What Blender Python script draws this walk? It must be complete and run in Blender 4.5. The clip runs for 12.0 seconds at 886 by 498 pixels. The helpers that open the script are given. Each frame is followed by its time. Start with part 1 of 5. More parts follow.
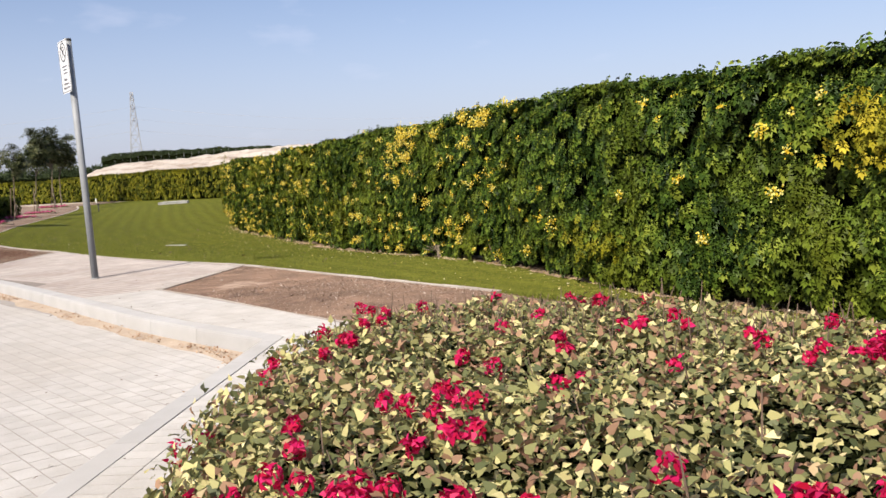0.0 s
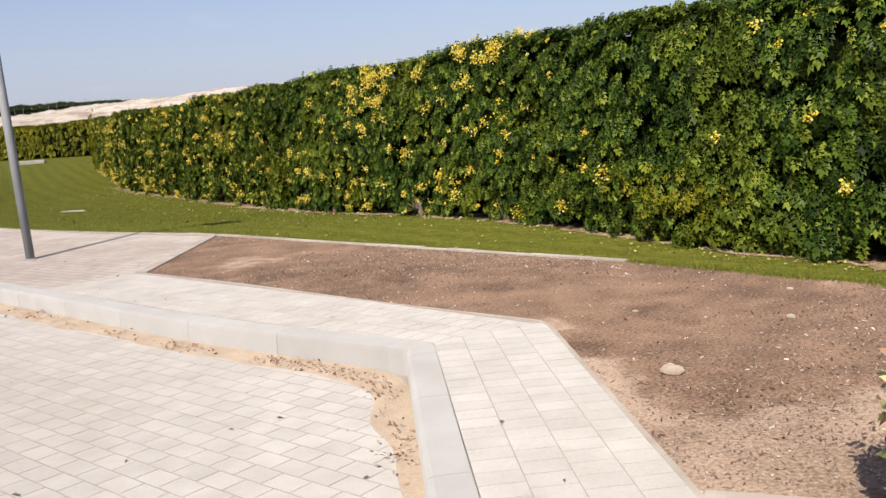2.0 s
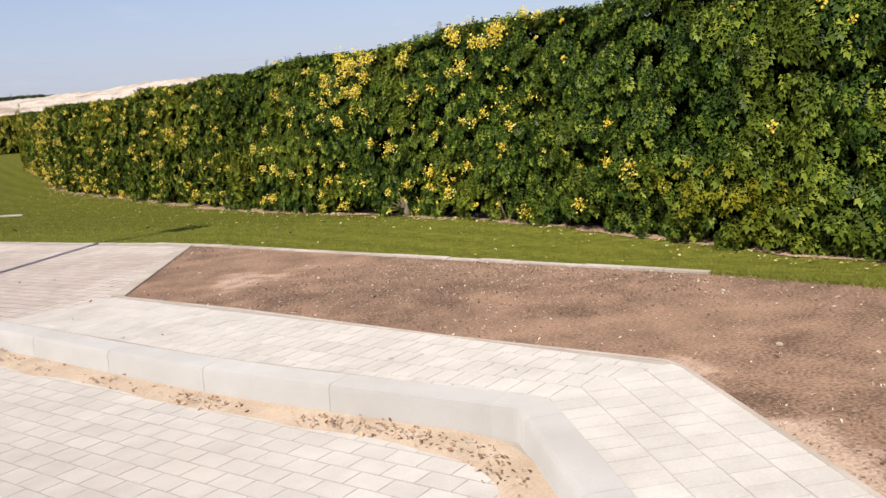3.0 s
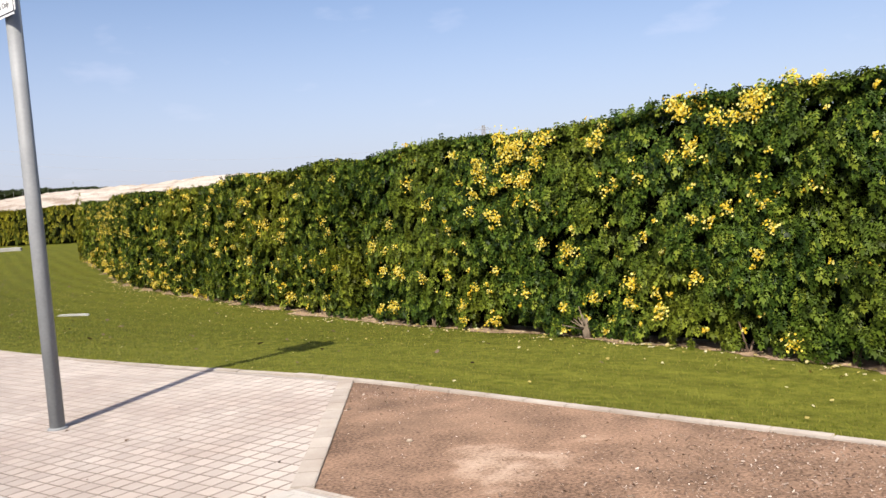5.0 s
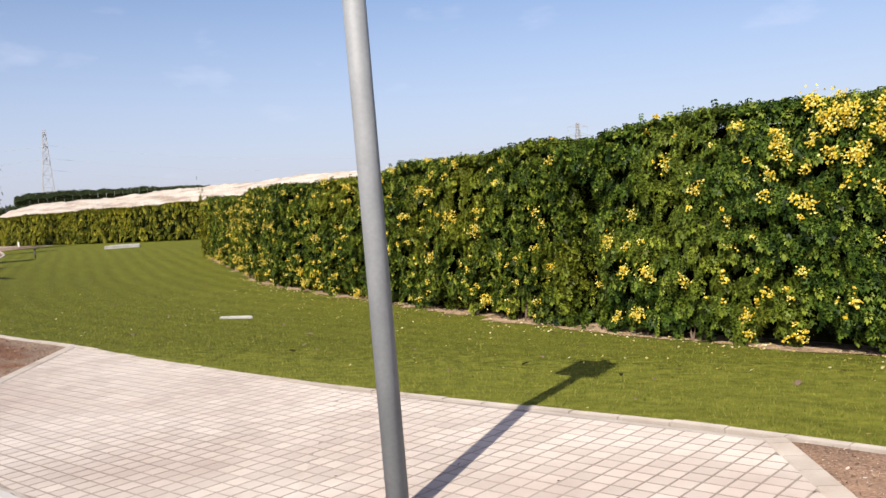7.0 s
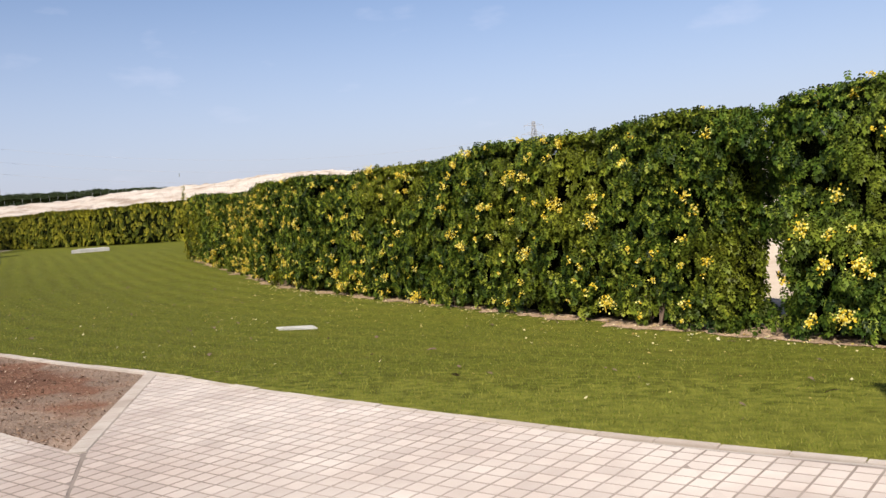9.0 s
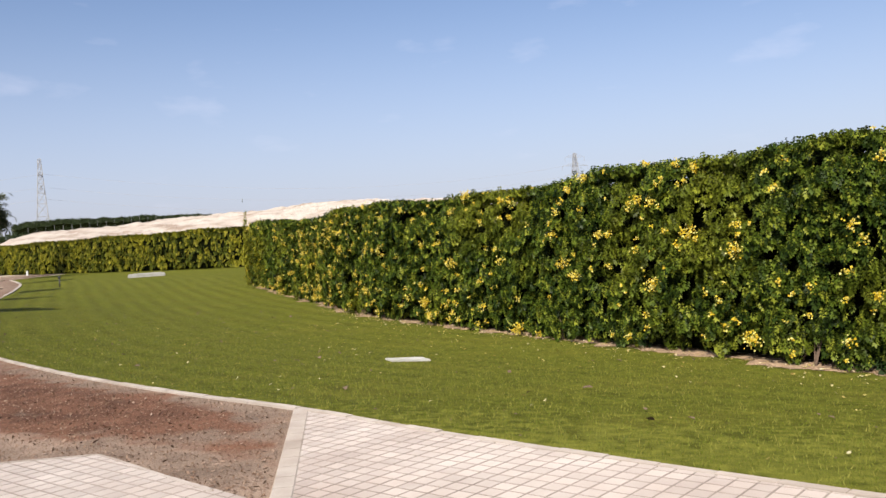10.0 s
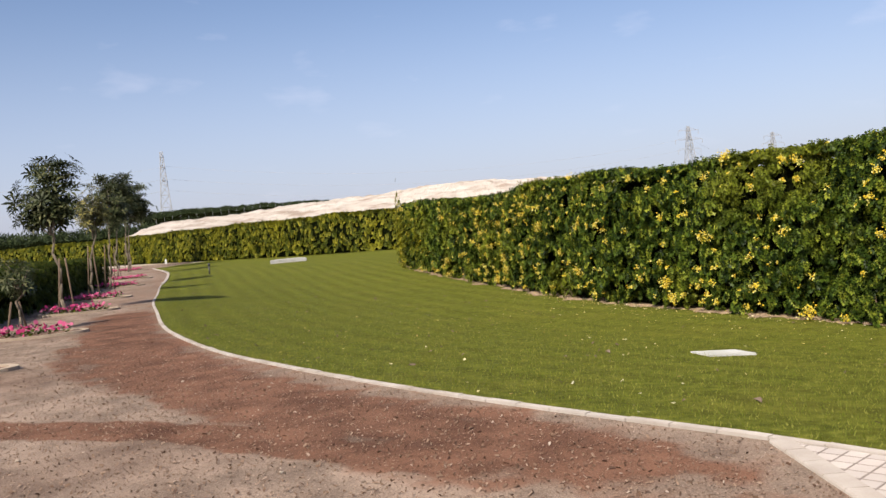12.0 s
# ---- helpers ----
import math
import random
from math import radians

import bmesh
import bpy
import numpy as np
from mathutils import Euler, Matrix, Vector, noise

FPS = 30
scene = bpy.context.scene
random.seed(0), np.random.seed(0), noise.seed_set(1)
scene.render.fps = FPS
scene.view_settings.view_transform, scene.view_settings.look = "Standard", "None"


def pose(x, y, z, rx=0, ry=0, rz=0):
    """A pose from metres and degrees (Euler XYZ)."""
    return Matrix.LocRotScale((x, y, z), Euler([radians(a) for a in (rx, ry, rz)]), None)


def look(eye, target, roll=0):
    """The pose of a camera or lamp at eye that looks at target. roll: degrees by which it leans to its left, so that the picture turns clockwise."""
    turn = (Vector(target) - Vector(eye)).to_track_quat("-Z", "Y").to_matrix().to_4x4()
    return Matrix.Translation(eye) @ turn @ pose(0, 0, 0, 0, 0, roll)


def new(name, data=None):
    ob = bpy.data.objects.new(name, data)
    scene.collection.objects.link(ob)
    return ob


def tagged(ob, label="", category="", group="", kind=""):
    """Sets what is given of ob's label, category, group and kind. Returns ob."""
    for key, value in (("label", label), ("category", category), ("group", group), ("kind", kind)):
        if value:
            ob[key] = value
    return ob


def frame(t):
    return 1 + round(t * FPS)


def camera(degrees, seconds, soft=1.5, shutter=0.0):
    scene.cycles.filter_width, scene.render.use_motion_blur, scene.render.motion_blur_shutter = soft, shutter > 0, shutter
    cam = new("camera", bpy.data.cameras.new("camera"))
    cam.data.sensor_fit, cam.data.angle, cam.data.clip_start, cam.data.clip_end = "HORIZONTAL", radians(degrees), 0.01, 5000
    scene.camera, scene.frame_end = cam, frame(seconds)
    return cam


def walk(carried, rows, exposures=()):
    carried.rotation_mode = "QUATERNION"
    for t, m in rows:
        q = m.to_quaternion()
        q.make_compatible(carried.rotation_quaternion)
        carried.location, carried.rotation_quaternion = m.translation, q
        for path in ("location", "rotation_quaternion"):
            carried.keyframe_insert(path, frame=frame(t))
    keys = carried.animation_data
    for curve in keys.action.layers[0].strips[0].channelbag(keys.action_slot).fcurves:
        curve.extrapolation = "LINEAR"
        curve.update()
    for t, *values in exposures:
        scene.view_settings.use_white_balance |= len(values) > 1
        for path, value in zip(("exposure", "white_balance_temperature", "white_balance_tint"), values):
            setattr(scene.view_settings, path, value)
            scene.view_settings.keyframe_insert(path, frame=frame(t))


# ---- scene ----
cam = camera(53.1, 12.0)
PATH = [
    (0, (-0.08, 0.243, 1.273), (-0.076, 2.235, 1.101), -3.5),
    (0.5, (-0.603, 0.676, 1.284), (-0.642, 2.669, 1.125), -4.2),
    (1, (-1.033, 1.18, 1.293), (-0.945, 3.164, 1.05), -3.6),
    (1.5, (-1.56, 1.703, 1.308), (-1.478, 3.687, 1.07), -5.1),
    (2, (-1.894, 2.263, 1.313), (-1.586, 4.216, 1.013), -4.5),
    (2.5, (-2.103, 2.918, 1.319), (-1.72, 4.854, 0.999), -5.9),
    (2.7, (-2.223, 3.109, 1.349), (-1.809, 5.036, 1.012), -6.1),
    (4.3, (-3.076, 5.5, 1.374), (-2.494, 7.407, 1.204), -1.5),
    (4.5, (-3.129, 5.749, 1.341), (-2.579, 7.668, 1.207), -2.4),
    (5, (-3.408, 6.359, 1.358), (-3.019, 8.319, 1.258), -3.6),
    (5.5, (-3.709, 6.935, 1.357), (-3.322, 8.896, 1.273), -4.1),
    (6, (-4.055, 7.524, 1.338), (-3.725, 9.497, 1.324), -2.9),
    (6.5, (-4.415, 8.153, 1.306), (-3.998, 10.107, 1.226), -2.8),
    (7, (-4.825, 8.695, 1.325), (-4.634, 10.684, 1.235), -3.6),
    (8.8, (-6.316, 10.684, 1.304), (-5.986, 12.653, 1.19), -3.9),
    (9, (-6.501, 10.909, 1.302), (-6.208, 12.885, 1.205), -4.3),
    (9.5, (-6.989, 11.355, 1.315), (-6.757, 13.341, 1.298), -4.7),
    (10, (-7.438, 11.712, 1.313), (-7.223, 13.7, 1.29), -3.5),
    (10.5, (-7.932, 12.181, 1.357), (-7.879, 14.18, 1.401), -4.5),
    (11, (-8.409, 12.751, 1.348), (-8.293, 14.748, 1.327), -3.6),
    (11.5, (-8.93, 13.128, 1.36), (-8.934, 15.128, 1.374), -4.6),
    (12, (-9.385, 13.756, 1.346), (-9.411, 15.755, 1.299), -5.0),
]
walk(cam, [(t, look(eye, target, roll)) for t, eye, target, roll in PATH],
     [(0.0, 0.16), (0.5, 0.10), (2.5, 0.0), (4.5, 0.22), (7.0, 0.20), (9.0, 0.11), (10.5, 0.14), (12.0, 0.13)])

# ---- world, sun, exposure ----
SUN_AZ, SUN_EL = radians(206.8), radians(36.8)      # clockwise from +y
world = bpy.data.worlds.new("world")
scene.world = world
world.use_nodes = True
wn, wl = world.node_tree.nodes, world.node_tree.links
wn.clear()
sky = wn.new("ShaderNodeTexSky")
sky.sky_type = "NISHITA"
sky.sun_disc = False
sky.sun_elevation, sky.sun_rotation = SUN_EL, SUN_AZ
sky.altitude, sky.air_density, sky.dust_density, sky.ozone_density = 0.0, 1.0, 1.6, 3.5
wtex = wn.new("ShaderNodeTexCoord")
wmap = wn.new("ShaderNodeMapping")
wmap.inputs["Scale"].default_value = (3.2, 3.2, 9.0)
wnoise = wn.new("ShaderNodeTexNoise")
wnoise.inputs["Scale"].default_value, wnoise.inputs["Detail"].default_value = 3.4, 7.0
wramp = wn.new("ShaderNodeValToRGB")
wramp.color_ramp.elements[0].position, wramp.color_ramp.elements[1].position = 0.63, 0.86
wramp.color_ramp.elements[1].color = (0.2, 0.2, 0.2, 1)
wmix = wn.new("ShaderNodeMixRGB")
wmix.inputs["Color2"].default_value = (8.5, 8.8, 9.4, 1)
wbg = wn.new("ShaderNodeBackground")
wbg.inputs["Strength"].default_value = 0.118
wout = wn.new("ShaderNodeOutputWorld")
wl.new(wtex.outputs["Generated"], wmap.inputs["Vector"])
wl.new(wmap.outputs["Vector"], wnoise.inputs["Vector"])
wl.new(wnoise.outputs["Fac"], wramp.inputs["Fac"])
wl.new(wramp.outputs["Color"], wmix.inputs["Fac"])
wl.new(sky.outputs["Color"], wmix.inputs["Color1"])
wtint = wn.new("ShaderNodeMixRGB")
wtint.blend_type = "MULTIPLY"
wtint.inputs["Fac"].default_value = 1.0
wtint.inputs["Color2"].default_value = (1.09, 1.0, 1.04, 1)
# pale haze that thickens towards the horizon
wsep = wn.new("ShaderNodeSeparateXYZ")
wl.new(wtex.outputs["Generated"], wsep.inputs["Vector"])
whaze = wn.new("ShaderNodeMapRange")
whaze.interpolation_type = "SMOOTHSTEP"
whaze.inputs["From Min"].default_value, whaze.inputs["From Max"].default_value = 0.0, 0.30
whaze.inputs["To Min"].default_value, whaze.inputs["To Max"].default_value = 0.56, 0.0
wl.new(wsep.outputs["Z"], whaze.inputs["Value"])
wmist = wn.new("ShaderNodeMixRGB")
wmist.inputs["Color2"].default_value = (4.7, 5.35, 6.7, 1)
wl.new(whaze.outputs["Result"], wmist.inputs["Fac"])
wl.new(wmix.outputs["Color"], wmist.inputs["Color1"])
wl.new(wmist.outputs["Color"], wtint.inputs["Color1"])
wl.new(wtint.outputs["Color"], wbg.inputs["Color"])
wl.new(wbg.outputs["Background"], wout.inputs["Surface"])

sun = new("sun", bpy.data.lights.new("sun", "SUN"))
sun.data.energy, sun.data.angle, sun.data.color = 4.9, radians(0.5), (1.0, 0.92, 0.80)
sun.matrix_world = look((0, 0, 30), (-math.sin(SUN_AZ) * math.cos(SUN_EL), -math.cos(SUN_AZ) * math.cos(SUN_EL), 30 - math.sin(SUN_EL)))

# ---- materials ----
rng = np.random.default_rng(7)


def material(name, dark, light, scale=6.0, rough=0.8, bump=0.3, fine=60.0, bump_far=0.01, vary=0.0, metal=0.0, island=False, translucent=0.0, stain=None, stain_scale=0.5, stain_amount=0.5, spec=0.4, mask=None, mask_dark=None, mask_light=None, stripe=None, grain=0.45, tight=0.225):
    """Two scales of noise between two colours, fine relief, and a spread from piece to piece."""
    m = bpy.data.materials.new(name)
    m.use_nodes = True
    n, l = m.node_tree.nodes, m.node_tree.links
    n.clear()
    out, bsdf = n.new("ShaderNodeOutputMaterial"), n.new("ShaderNodeBsdfPrincipled")
    bsdf.inputs["Roughness"].default_value, bsdf.inputs["Metallic"].default_value = rough, metal
    bsdf.inputs["Specular IOR Level"].default_value = spec
    bsdf.inputs["Diffuse Roughness"].default_value = 1.0 if rough >= 0.84 else 0.0
    tex = n.new("ShaderNodeNewGeometry")
    a, b = n.new("ShaderNodeTexNoise"), n.new("ShaderNodeTexNoise")
    a.inputs["Scale"].default_value, a.inputs["Detail"].default_value = scale, 6
    b.inputs["Scale"].default_value, b.inputs["Detail"].default_value = fine, 4
    for q in (a, b):
        l.new(tex.outputs["Position"], q.inputs["Vector"])
    add = n.new("ShaderNodeMath")
    add.operation = "MULTIPLY_ADD"
    add.inputs[1].default_value = grain
    l.new(b.outputs["Fac"], add.inputs[0])
    l.new(a.outputs["Fac"], add.inputs[2])
    even_out = n.new("ShaderNodeMath")
    even_out.operation = "DIVIDE"
    even_out.inputs[1].default_value = 1 + grain
    l.new(add.outputs[0], even_out.inputs[0])
    ramp = n.new("ShaderNodeValToRGB")
    ramp.color_ramp.elements[0].position, ramp.color_ramp.elements[1].position = 0.5 - tight / (1 + grain), 0.5 + tight / (1 + grain)
    ramp.color_ramp.elements[0].color, ramp.color_ramp.elements[1].color = (*dark, 1), (*light, 1)
    l.new(even_out.outputs[0], ramp.inputs["Fac"])
    colour = ramp.outputs["Color"]
    if stain:
        c = n.new("ShaderNodeTexNoise")
        c.inputs["Scale"].default_value, c.inputs["Detail"].default_value = stain_scale, 5
        l.new(tex.outputs["Position"], c.inputs["Vector"])
        r = n.new("ShaderNodeValToRGB")
        r.color_ramp.elements[0].position, r.color_ramp.elements[1].position = 0.47, 0.66
        r.color_ramp.elements[1].color = (stain_amount, stain_amount, stain_amount, 1)
        l.new(c.outputs["Fac"], r.inputs["Fac"])
        mix = n.new("ShaderNodeMixRGB")
        mix.inputs["Color2"].default_value = (*stain, 1)
        l.new(r.outputs["Color"], mix.inputs["Fac"])
        l.new(colour, mix.inputs["Color1"])
        colour = mix.outputs["Color"]
    if mask:
        at = n.new("ShaderNodeAttribute")
        at.attribute_name = mask
        mm = n.new("ShaderNodeMath")
        mm.operation = "MULTIPLY_ADD"
        mm.inputs[1].default_value, mm.inputs[2].default_value = 1.5, -0.78
        l.new(a.outputs["Fac"], mm.inputs[0])
        ms = n.new("ShaderNodeMath")
        l.new(at.outputs["Fac"], ms.inputs[0])
        l.new(mm.outputs[0], ms.inputs[1])
        mrr = n.new("ShaderNodeMapRange")
        mrr.interpolation_type = "SMOOTHSTEP"
        mrr.inputs["From Min"].default_value, mrr.inputs["From Max"].default_value = 0.32, 0.68
        l.new(ms.outputs[0], mrr.inputs["Value"])
        r2 = n.new("ShaderNodeValToRGB")
        r2.color_ramp.elements[0].position, r2.color_ramp.elements[1].position = 0.5 - tight / (1 + grain), 0.5 + tight / (1 + grain)
        r2.color_ramp.elements[0].color, r2.color_ramp.elements[1].color = (*mask_dark, 1), (*mask_light, 1)
        l.new(even_out.outputs[0], r2.inputs["Fac"])
        mx = n.new("ShaderNodeMixRGB")
        l.new(mrr.outputs["Result"], mx.inputs["Fac"])
        l.new(colour, mx.inputs["Color1"])
        l.new(r2.outputs["Color"], mx.inputs["Color2"])
        colour = mx.outputs["Color"]
    if stripe:
        at = n.new("ShaderNodeAttribute")
        at.attribute_name = stripe
        sn = n.new("ShaderNodeMath")
        sn.operation = "SINE"
        l.new(at.outputs["Fac"], sn.inputs[0])
        mv = n.new("ShaderNodeMath")
        mv.operation = "MULTIPLY_ADD"
        mv.inputs[2].default_value = 1.0
        wide = n.new("ShaderNodeTexNoise")
        wide.inputs["Scale"].default_value, wide.inputs["Detail"].default_value = 0.30, 3
        l.new(tex.outputs["Position"], wide.inputs["Vector"])
        amp = n.new("ShaderNodeMapRange")
        amp.inputs["From Min"].default_value, amp.inputs["From Max"].default_value = 0.40, 0.62
        amp.inputs["To Min"].default_value, amp.inputs["To Max"].default_value = 0.045, 0.13
        l.new(wide.outputs["Fac"], amp.inputs["Value"])
        l.new(amp.outputs["Result"], mv.inputs[1])
        l.new(sn.outputs[0], mv.inputs[0])
        hs = n.new("ShaderNodeHueSaturation")
        l.new(mv.outputs[0], hs.inputs["Value"])
        l.new(colour, hs.inputs["Color"])
        colour = hs.outputs["Color"]
    if vary:
        src = tex.outputs["Random Per Island"] if island else n.new("ShaderNodeObjectInfo").outputs["Random"]
        mr = n.new("ShaderNodeMapRange")
        mr.inputs["To Min"].default_value, mr.inputs["To Max"].default_value = 1 - vary, 1 + vary
        l.new(src, mr.inputs["Value"])
        hsv = n.new("ShaderNodeHueSaturation")
        l.new(mr.outputs["Result"], hsv.inputs["Value"])
        l.new(colour, hsv.inputs["Color"])
        colour = hsv.outputs["Color"]
    l.new(colour, bsdf.inputs["Base Color"])
    if bump:
        bm_ = n.new("ShaderNodeBump")
        bm_.inputs["Strength"].default_value, bm_.inputs["Distance"].default_value = bump, bump_far
        l.new(b.outputs["Fac"], bm_.inputs["Height"])
        l.new(bm_.outputs["Normal"], bsdf.inputs["Normal"])
    l.new(bsdf.outputs["BSDF"], out.inputs["Surface"])
    return m


def leaf_material(name, stops, rough=0.45, translucent=0.3, patch=0.0, patch_colour=(0.3, 0.35, 0.05)):
    """Leaf colours spread over single leaves, with light let through."""
    m = bpy.data.materials.new(name)
    m.use_nodes = True
    n, l = m.node_tree.nodes, m.node_tree.links
    n.clear()
    out, bsdf, tr, mixs = n.new("ShaderNodeOutputMaterial"), n.new("ShaderNodeBsdfPrincipled"), n.new("ShaderNodeBsdfTranslucent"), n.new("ShaderNodeMixShader")
    geo = n.new("ShaderNodeNewGeometry")
    ramp = n.new("ShaderNodeValToRGB")
    e = ramp.color_ramp.elements
    e[0].position, e[0].color = stops[0][0], (*stops[0][1], 1)
    e[1].position, e[1].color = stops[-1][0], (*stops[-1][1], 1)
    for p, c in stops[1:-1]:
        q = e.new(p)
        q.color = (*c, 1)
    l.new(geo.outputs["Random Per Island"], ramp.inputs["Fac"])
    colour = ramp.outputs["Color"]
    if patch:
        c = n.new("ShaderNodeTexNoise")
        c.inputs["Scale"].default_value, c.inputs["Detail"].default_value = 0.55, 3
        l.new(geo.outputs["Position"], c.inputs["Vector"])
        r = n.new("ShaderNodeValToRGB")
        r.color_ramp.elements[0].position, r.color_ramp.elements[1].position = 0.48, 0.7
        r.color_ramp.elements[1].color = (patch, patch, patch, 1)
        l.new(c.outputs["Fac"], r.inputs["Fac"])
        mix = n.new("ShaderNodeMixRGB")
        mix.inputs["Color2"].default_value = (*patch_colour, 1)
        l.new(r.outputs["Color"], mix.inputs["Fac"])
        l.new(colour, mix.inputs["Color1"])
        colour = mix.outputs["Color"]
    bsdf.inputs["Roughness"].default_value = rough
    bsdf.inputs["Specular IOR Level"].default_value = 0.12
    l.new(colour, bsdf.inputs["Base Color"])
    l.new(colour, tr.inputs["Color"])
    mixs.inputs["Fac"].default_value = translucent
    l.new(bsdf.outputs["BSDF"], mixs.inputs[1])
    l.new(tr.outputs["BSDF"], mixs.inputs[2])
    l.new(mixs.outputs["Shader"], out.inputs["Surface"])
    return m


M_SAND = material("sand", (0.390, 0.315, 0.232), (0.555, 0.480, 0.383), 0.6, 0.95, 0.5, 9.0, 0.05, stain=(0.315, 0.225, 0.165), stain_scale=0.06)
M_DUNE = material("dune_sand", (0.475, 0.403, 0.331), (0.619, 0.562, 0.490), 0.25, 0.95, 0.9, 1.7, 0.6, stain=(0.317, 0.238, 0.180), stain_scale=0.30, stain_amount=0.85)
M_ROADBED = material("joint_sand", (0.290, 0.260, 0.230), (0.375, 0.340, 0.306), 8, 0.95, 0.5, 120)
M_PAVEBED = material("joint_grit", (0.165, 0.134, 0.112), (0.245, 0.207, 0.178), 8, 0.95, 0.5, 120, stain=(0.400, 0.350, 0.308), stain_scale=0.5, stain_amount=0.5)
M_ROAD = material("road_paver", (0.418, 0.392, 0.359), (0.518, 0.492, 0.459), 5.0, 0.88, 0.6, 90, 0.006, vary=0.05, island=True, stain=(0.370, 0.318, 0.259), stain_scale=0.35, stain_amount=0.35)
M_ROAD_ONE = material("road_paver_single", (0.418, 0.392, 0.359), (0.518, 0.492, 0.459), 5.0, 0.88, 0.6, 90, 0.006, vary=0.05, stain=(0.370, 0.318, 0.259), stain_scale=0.35, stain_amount=0.35)
M_PAVE = material("path_paver", (0.406, 0.350, 0.308), (0.497, 0.444, 0.399), 3.0, 0.85, 0.4, 150, 0.004, vary=0.09, island=True, stain=(0.294, 0.224, 0.189), stain_scale=0.55, stain_amount=0.5)
M_PAVE_ONE = material("path_paver_single", (0.406, 0.350, 0.308), (0.497, 0.444, 0.399), 3.0, 0.85, 0.4, 150, 0.004, vary=0.09, stain=(0.294, 0.224, 0.189), stain_scale=0.55, stain_amount=0.5)
M_KERB = material("kerb_concrete", (0.384, 0.371, 0.354), (0.448, 0.435, 0.418), 4.0, 0.85, 0.25, 140, 0.003, vary=0.04, stain=(0.357, 0.323, 0.285), stain_scale=0.9, stain_amount=0.3)
M_FOOT = material("foot_soil", (0.144, 0.097, 0.058), (0.446, 0.317, 0.202), 9, 0.95, 0.9, 55, 0.02, grain=1.2)
M_EDGE = material("edging_concrete", (0.350, 0.304, 0.261), (0.442, 0.393, 0.343), 6.0, 0.88, 0.4, 120, 0.004, vary=0.05, stain=(0.238, 0.185, 0.139), stain_scale=1.6, stain_amount=0.45)
M_SOIL = material("mulched_soil", (0.092, 0.056, 0.036), (0.300, 0.190, 0.127), 3.2, 0.97, 0.5, 60, 0.012, tight=0.24, stain=(0.313, 0.204, 0.136), stain_scale=0.5, stain_amount=0.4, mask="sandy", mask_dark=(0.218, 0.150, 0.105), mask_light=(0.435, 0.320, 0.238), grain=1.3)
M_BEDSAND = material("bed_sand", (0.360, 0.277, 0.202), (0.490, 0.392, 0.295), 4, 0.95, 0.6, 70, 0.012, grain=0.7)
M_GRAVEL = material("reddish_gravel", (0.124, 0.090, 0.068), (0.340, 0.254, 0.192), 2.6, 0.97, 0.35, 130, 0.006, stain=(0.131, 0.072, 0.048), stain_scale=0.28, stain_amount=0.4, spec=0.1, mask="damp", mask_dark=(0.064, 0.031, 0.020), mask_light=(0.190, 0.098, 0.062), grain=1.1)
M_GRASS = material("mown_grass", (0.062, 0.073, 0.0082), (0.156, 0.162, 0.0215), 9.0, 0.9, 0.8, 110, 0.03, stain=(0.171, 0.150, 0.025), stain_scale=0.9, stain_amount=0.25, spec=0.10, stripe="stripe", mask="dry", mask_dark=(0.095, 0.105, 0.0132), mask_light=(0.205, 0.210, 0.033), grain=0.8)
M_BLADE = leaf_material("grass_blade", [(0.0, (0.115, 0.142, 0.016)), (0.6, (0.205, 0.228, 0.035)), (1.0, (0.32, 0.30, 0.068))], 0.6, 0.25)
# near-black for foliage cores: the shade behind the leaves, painted as colour
M_LEAF_SHADE = material("leaf_shade", (0.0030, 0.0040, 0.0015), (0.0120, 0.0150, 0.0050), 9, 1.0, 0.8, 40, 0.05, spec=0.0)
M_HEDGE = leaf_material("hedge_leaf", [(0.0, (0.010, 0.022, 0.005)), (0.40, (0.038, 0.072, 0.010)), (0.75, (0.095, 0.150, 0.018)), (1.0, (0.25, 0.295, 0.038))], 0.42, 0.08, patch=0.55, patch_colour=(0.21, 0.232, 0.020))
M_HEDGE_MID = leaf_material("sunny_hedge_leaf", [(0.0, (0.009, 0.019, 0.004)), (0.40, (0.040, 0.070, 0.009)), (0.75, (0.112, 0.158, 0.017)), (1.0, (0.29, 0.315, 0.036))], 0.42, 0.10, patch=0.6, patch_colour=(0.24, 0.250, 0.020))
M_YLEAF = leaf_material("yellowed_leaf", [(0.0, (0.14, 0.15, 0.014)), (0.5, (0.36, 0.31, 0.02)), (1.0, (0.62, 0.50, 0.05))], 0.5, 0.15)
M_HEDGE_FAR = leaf_material("far_hedge_leaf", [(0.0, (0.030, 0.042, 0.005)), (0.5, (0.115, 0.135, 0.012)), (1.0, (0.36, 0.32, 0.03))], 0.5, 0.15, patch=0.6, patch_colour=(0.36, 0.33, 0.02))
M_CLIPPED = leaf_material("clipped_leaf", [(0.0, (0.03, 0.05, 0.008)), (0.6, (0.075, 0.10, 0.014)), (1.0, (0.15, 0.16, 0.03))], 0.5, 0.25)
M_YELLOW = leaf_material("yellow_petal", [(0.0, (0.62, 0.40, 0.02)), (0.5, (0.80, 0.62, 0.06)), (1.0, (0.86, 0.80, 0.28))], 0.5, 0.25)
M_BOUG = leaf_material("bougainvillea_leaf", [(0.0, (0.095, 0.112, 0.05)), (0.26, (0.23, 0.238, 0.098)), (0.54, (0.44, 0.415, 0.17)), (0.73, (0.74, 0.65, 0.30)), (0.79, (0.88, 0.78, 0.40)), (0.81, (0.50, 0.31, 0.19)), (1.0, (0.27, 0.15, 0.10))], 0.42, 0.2)
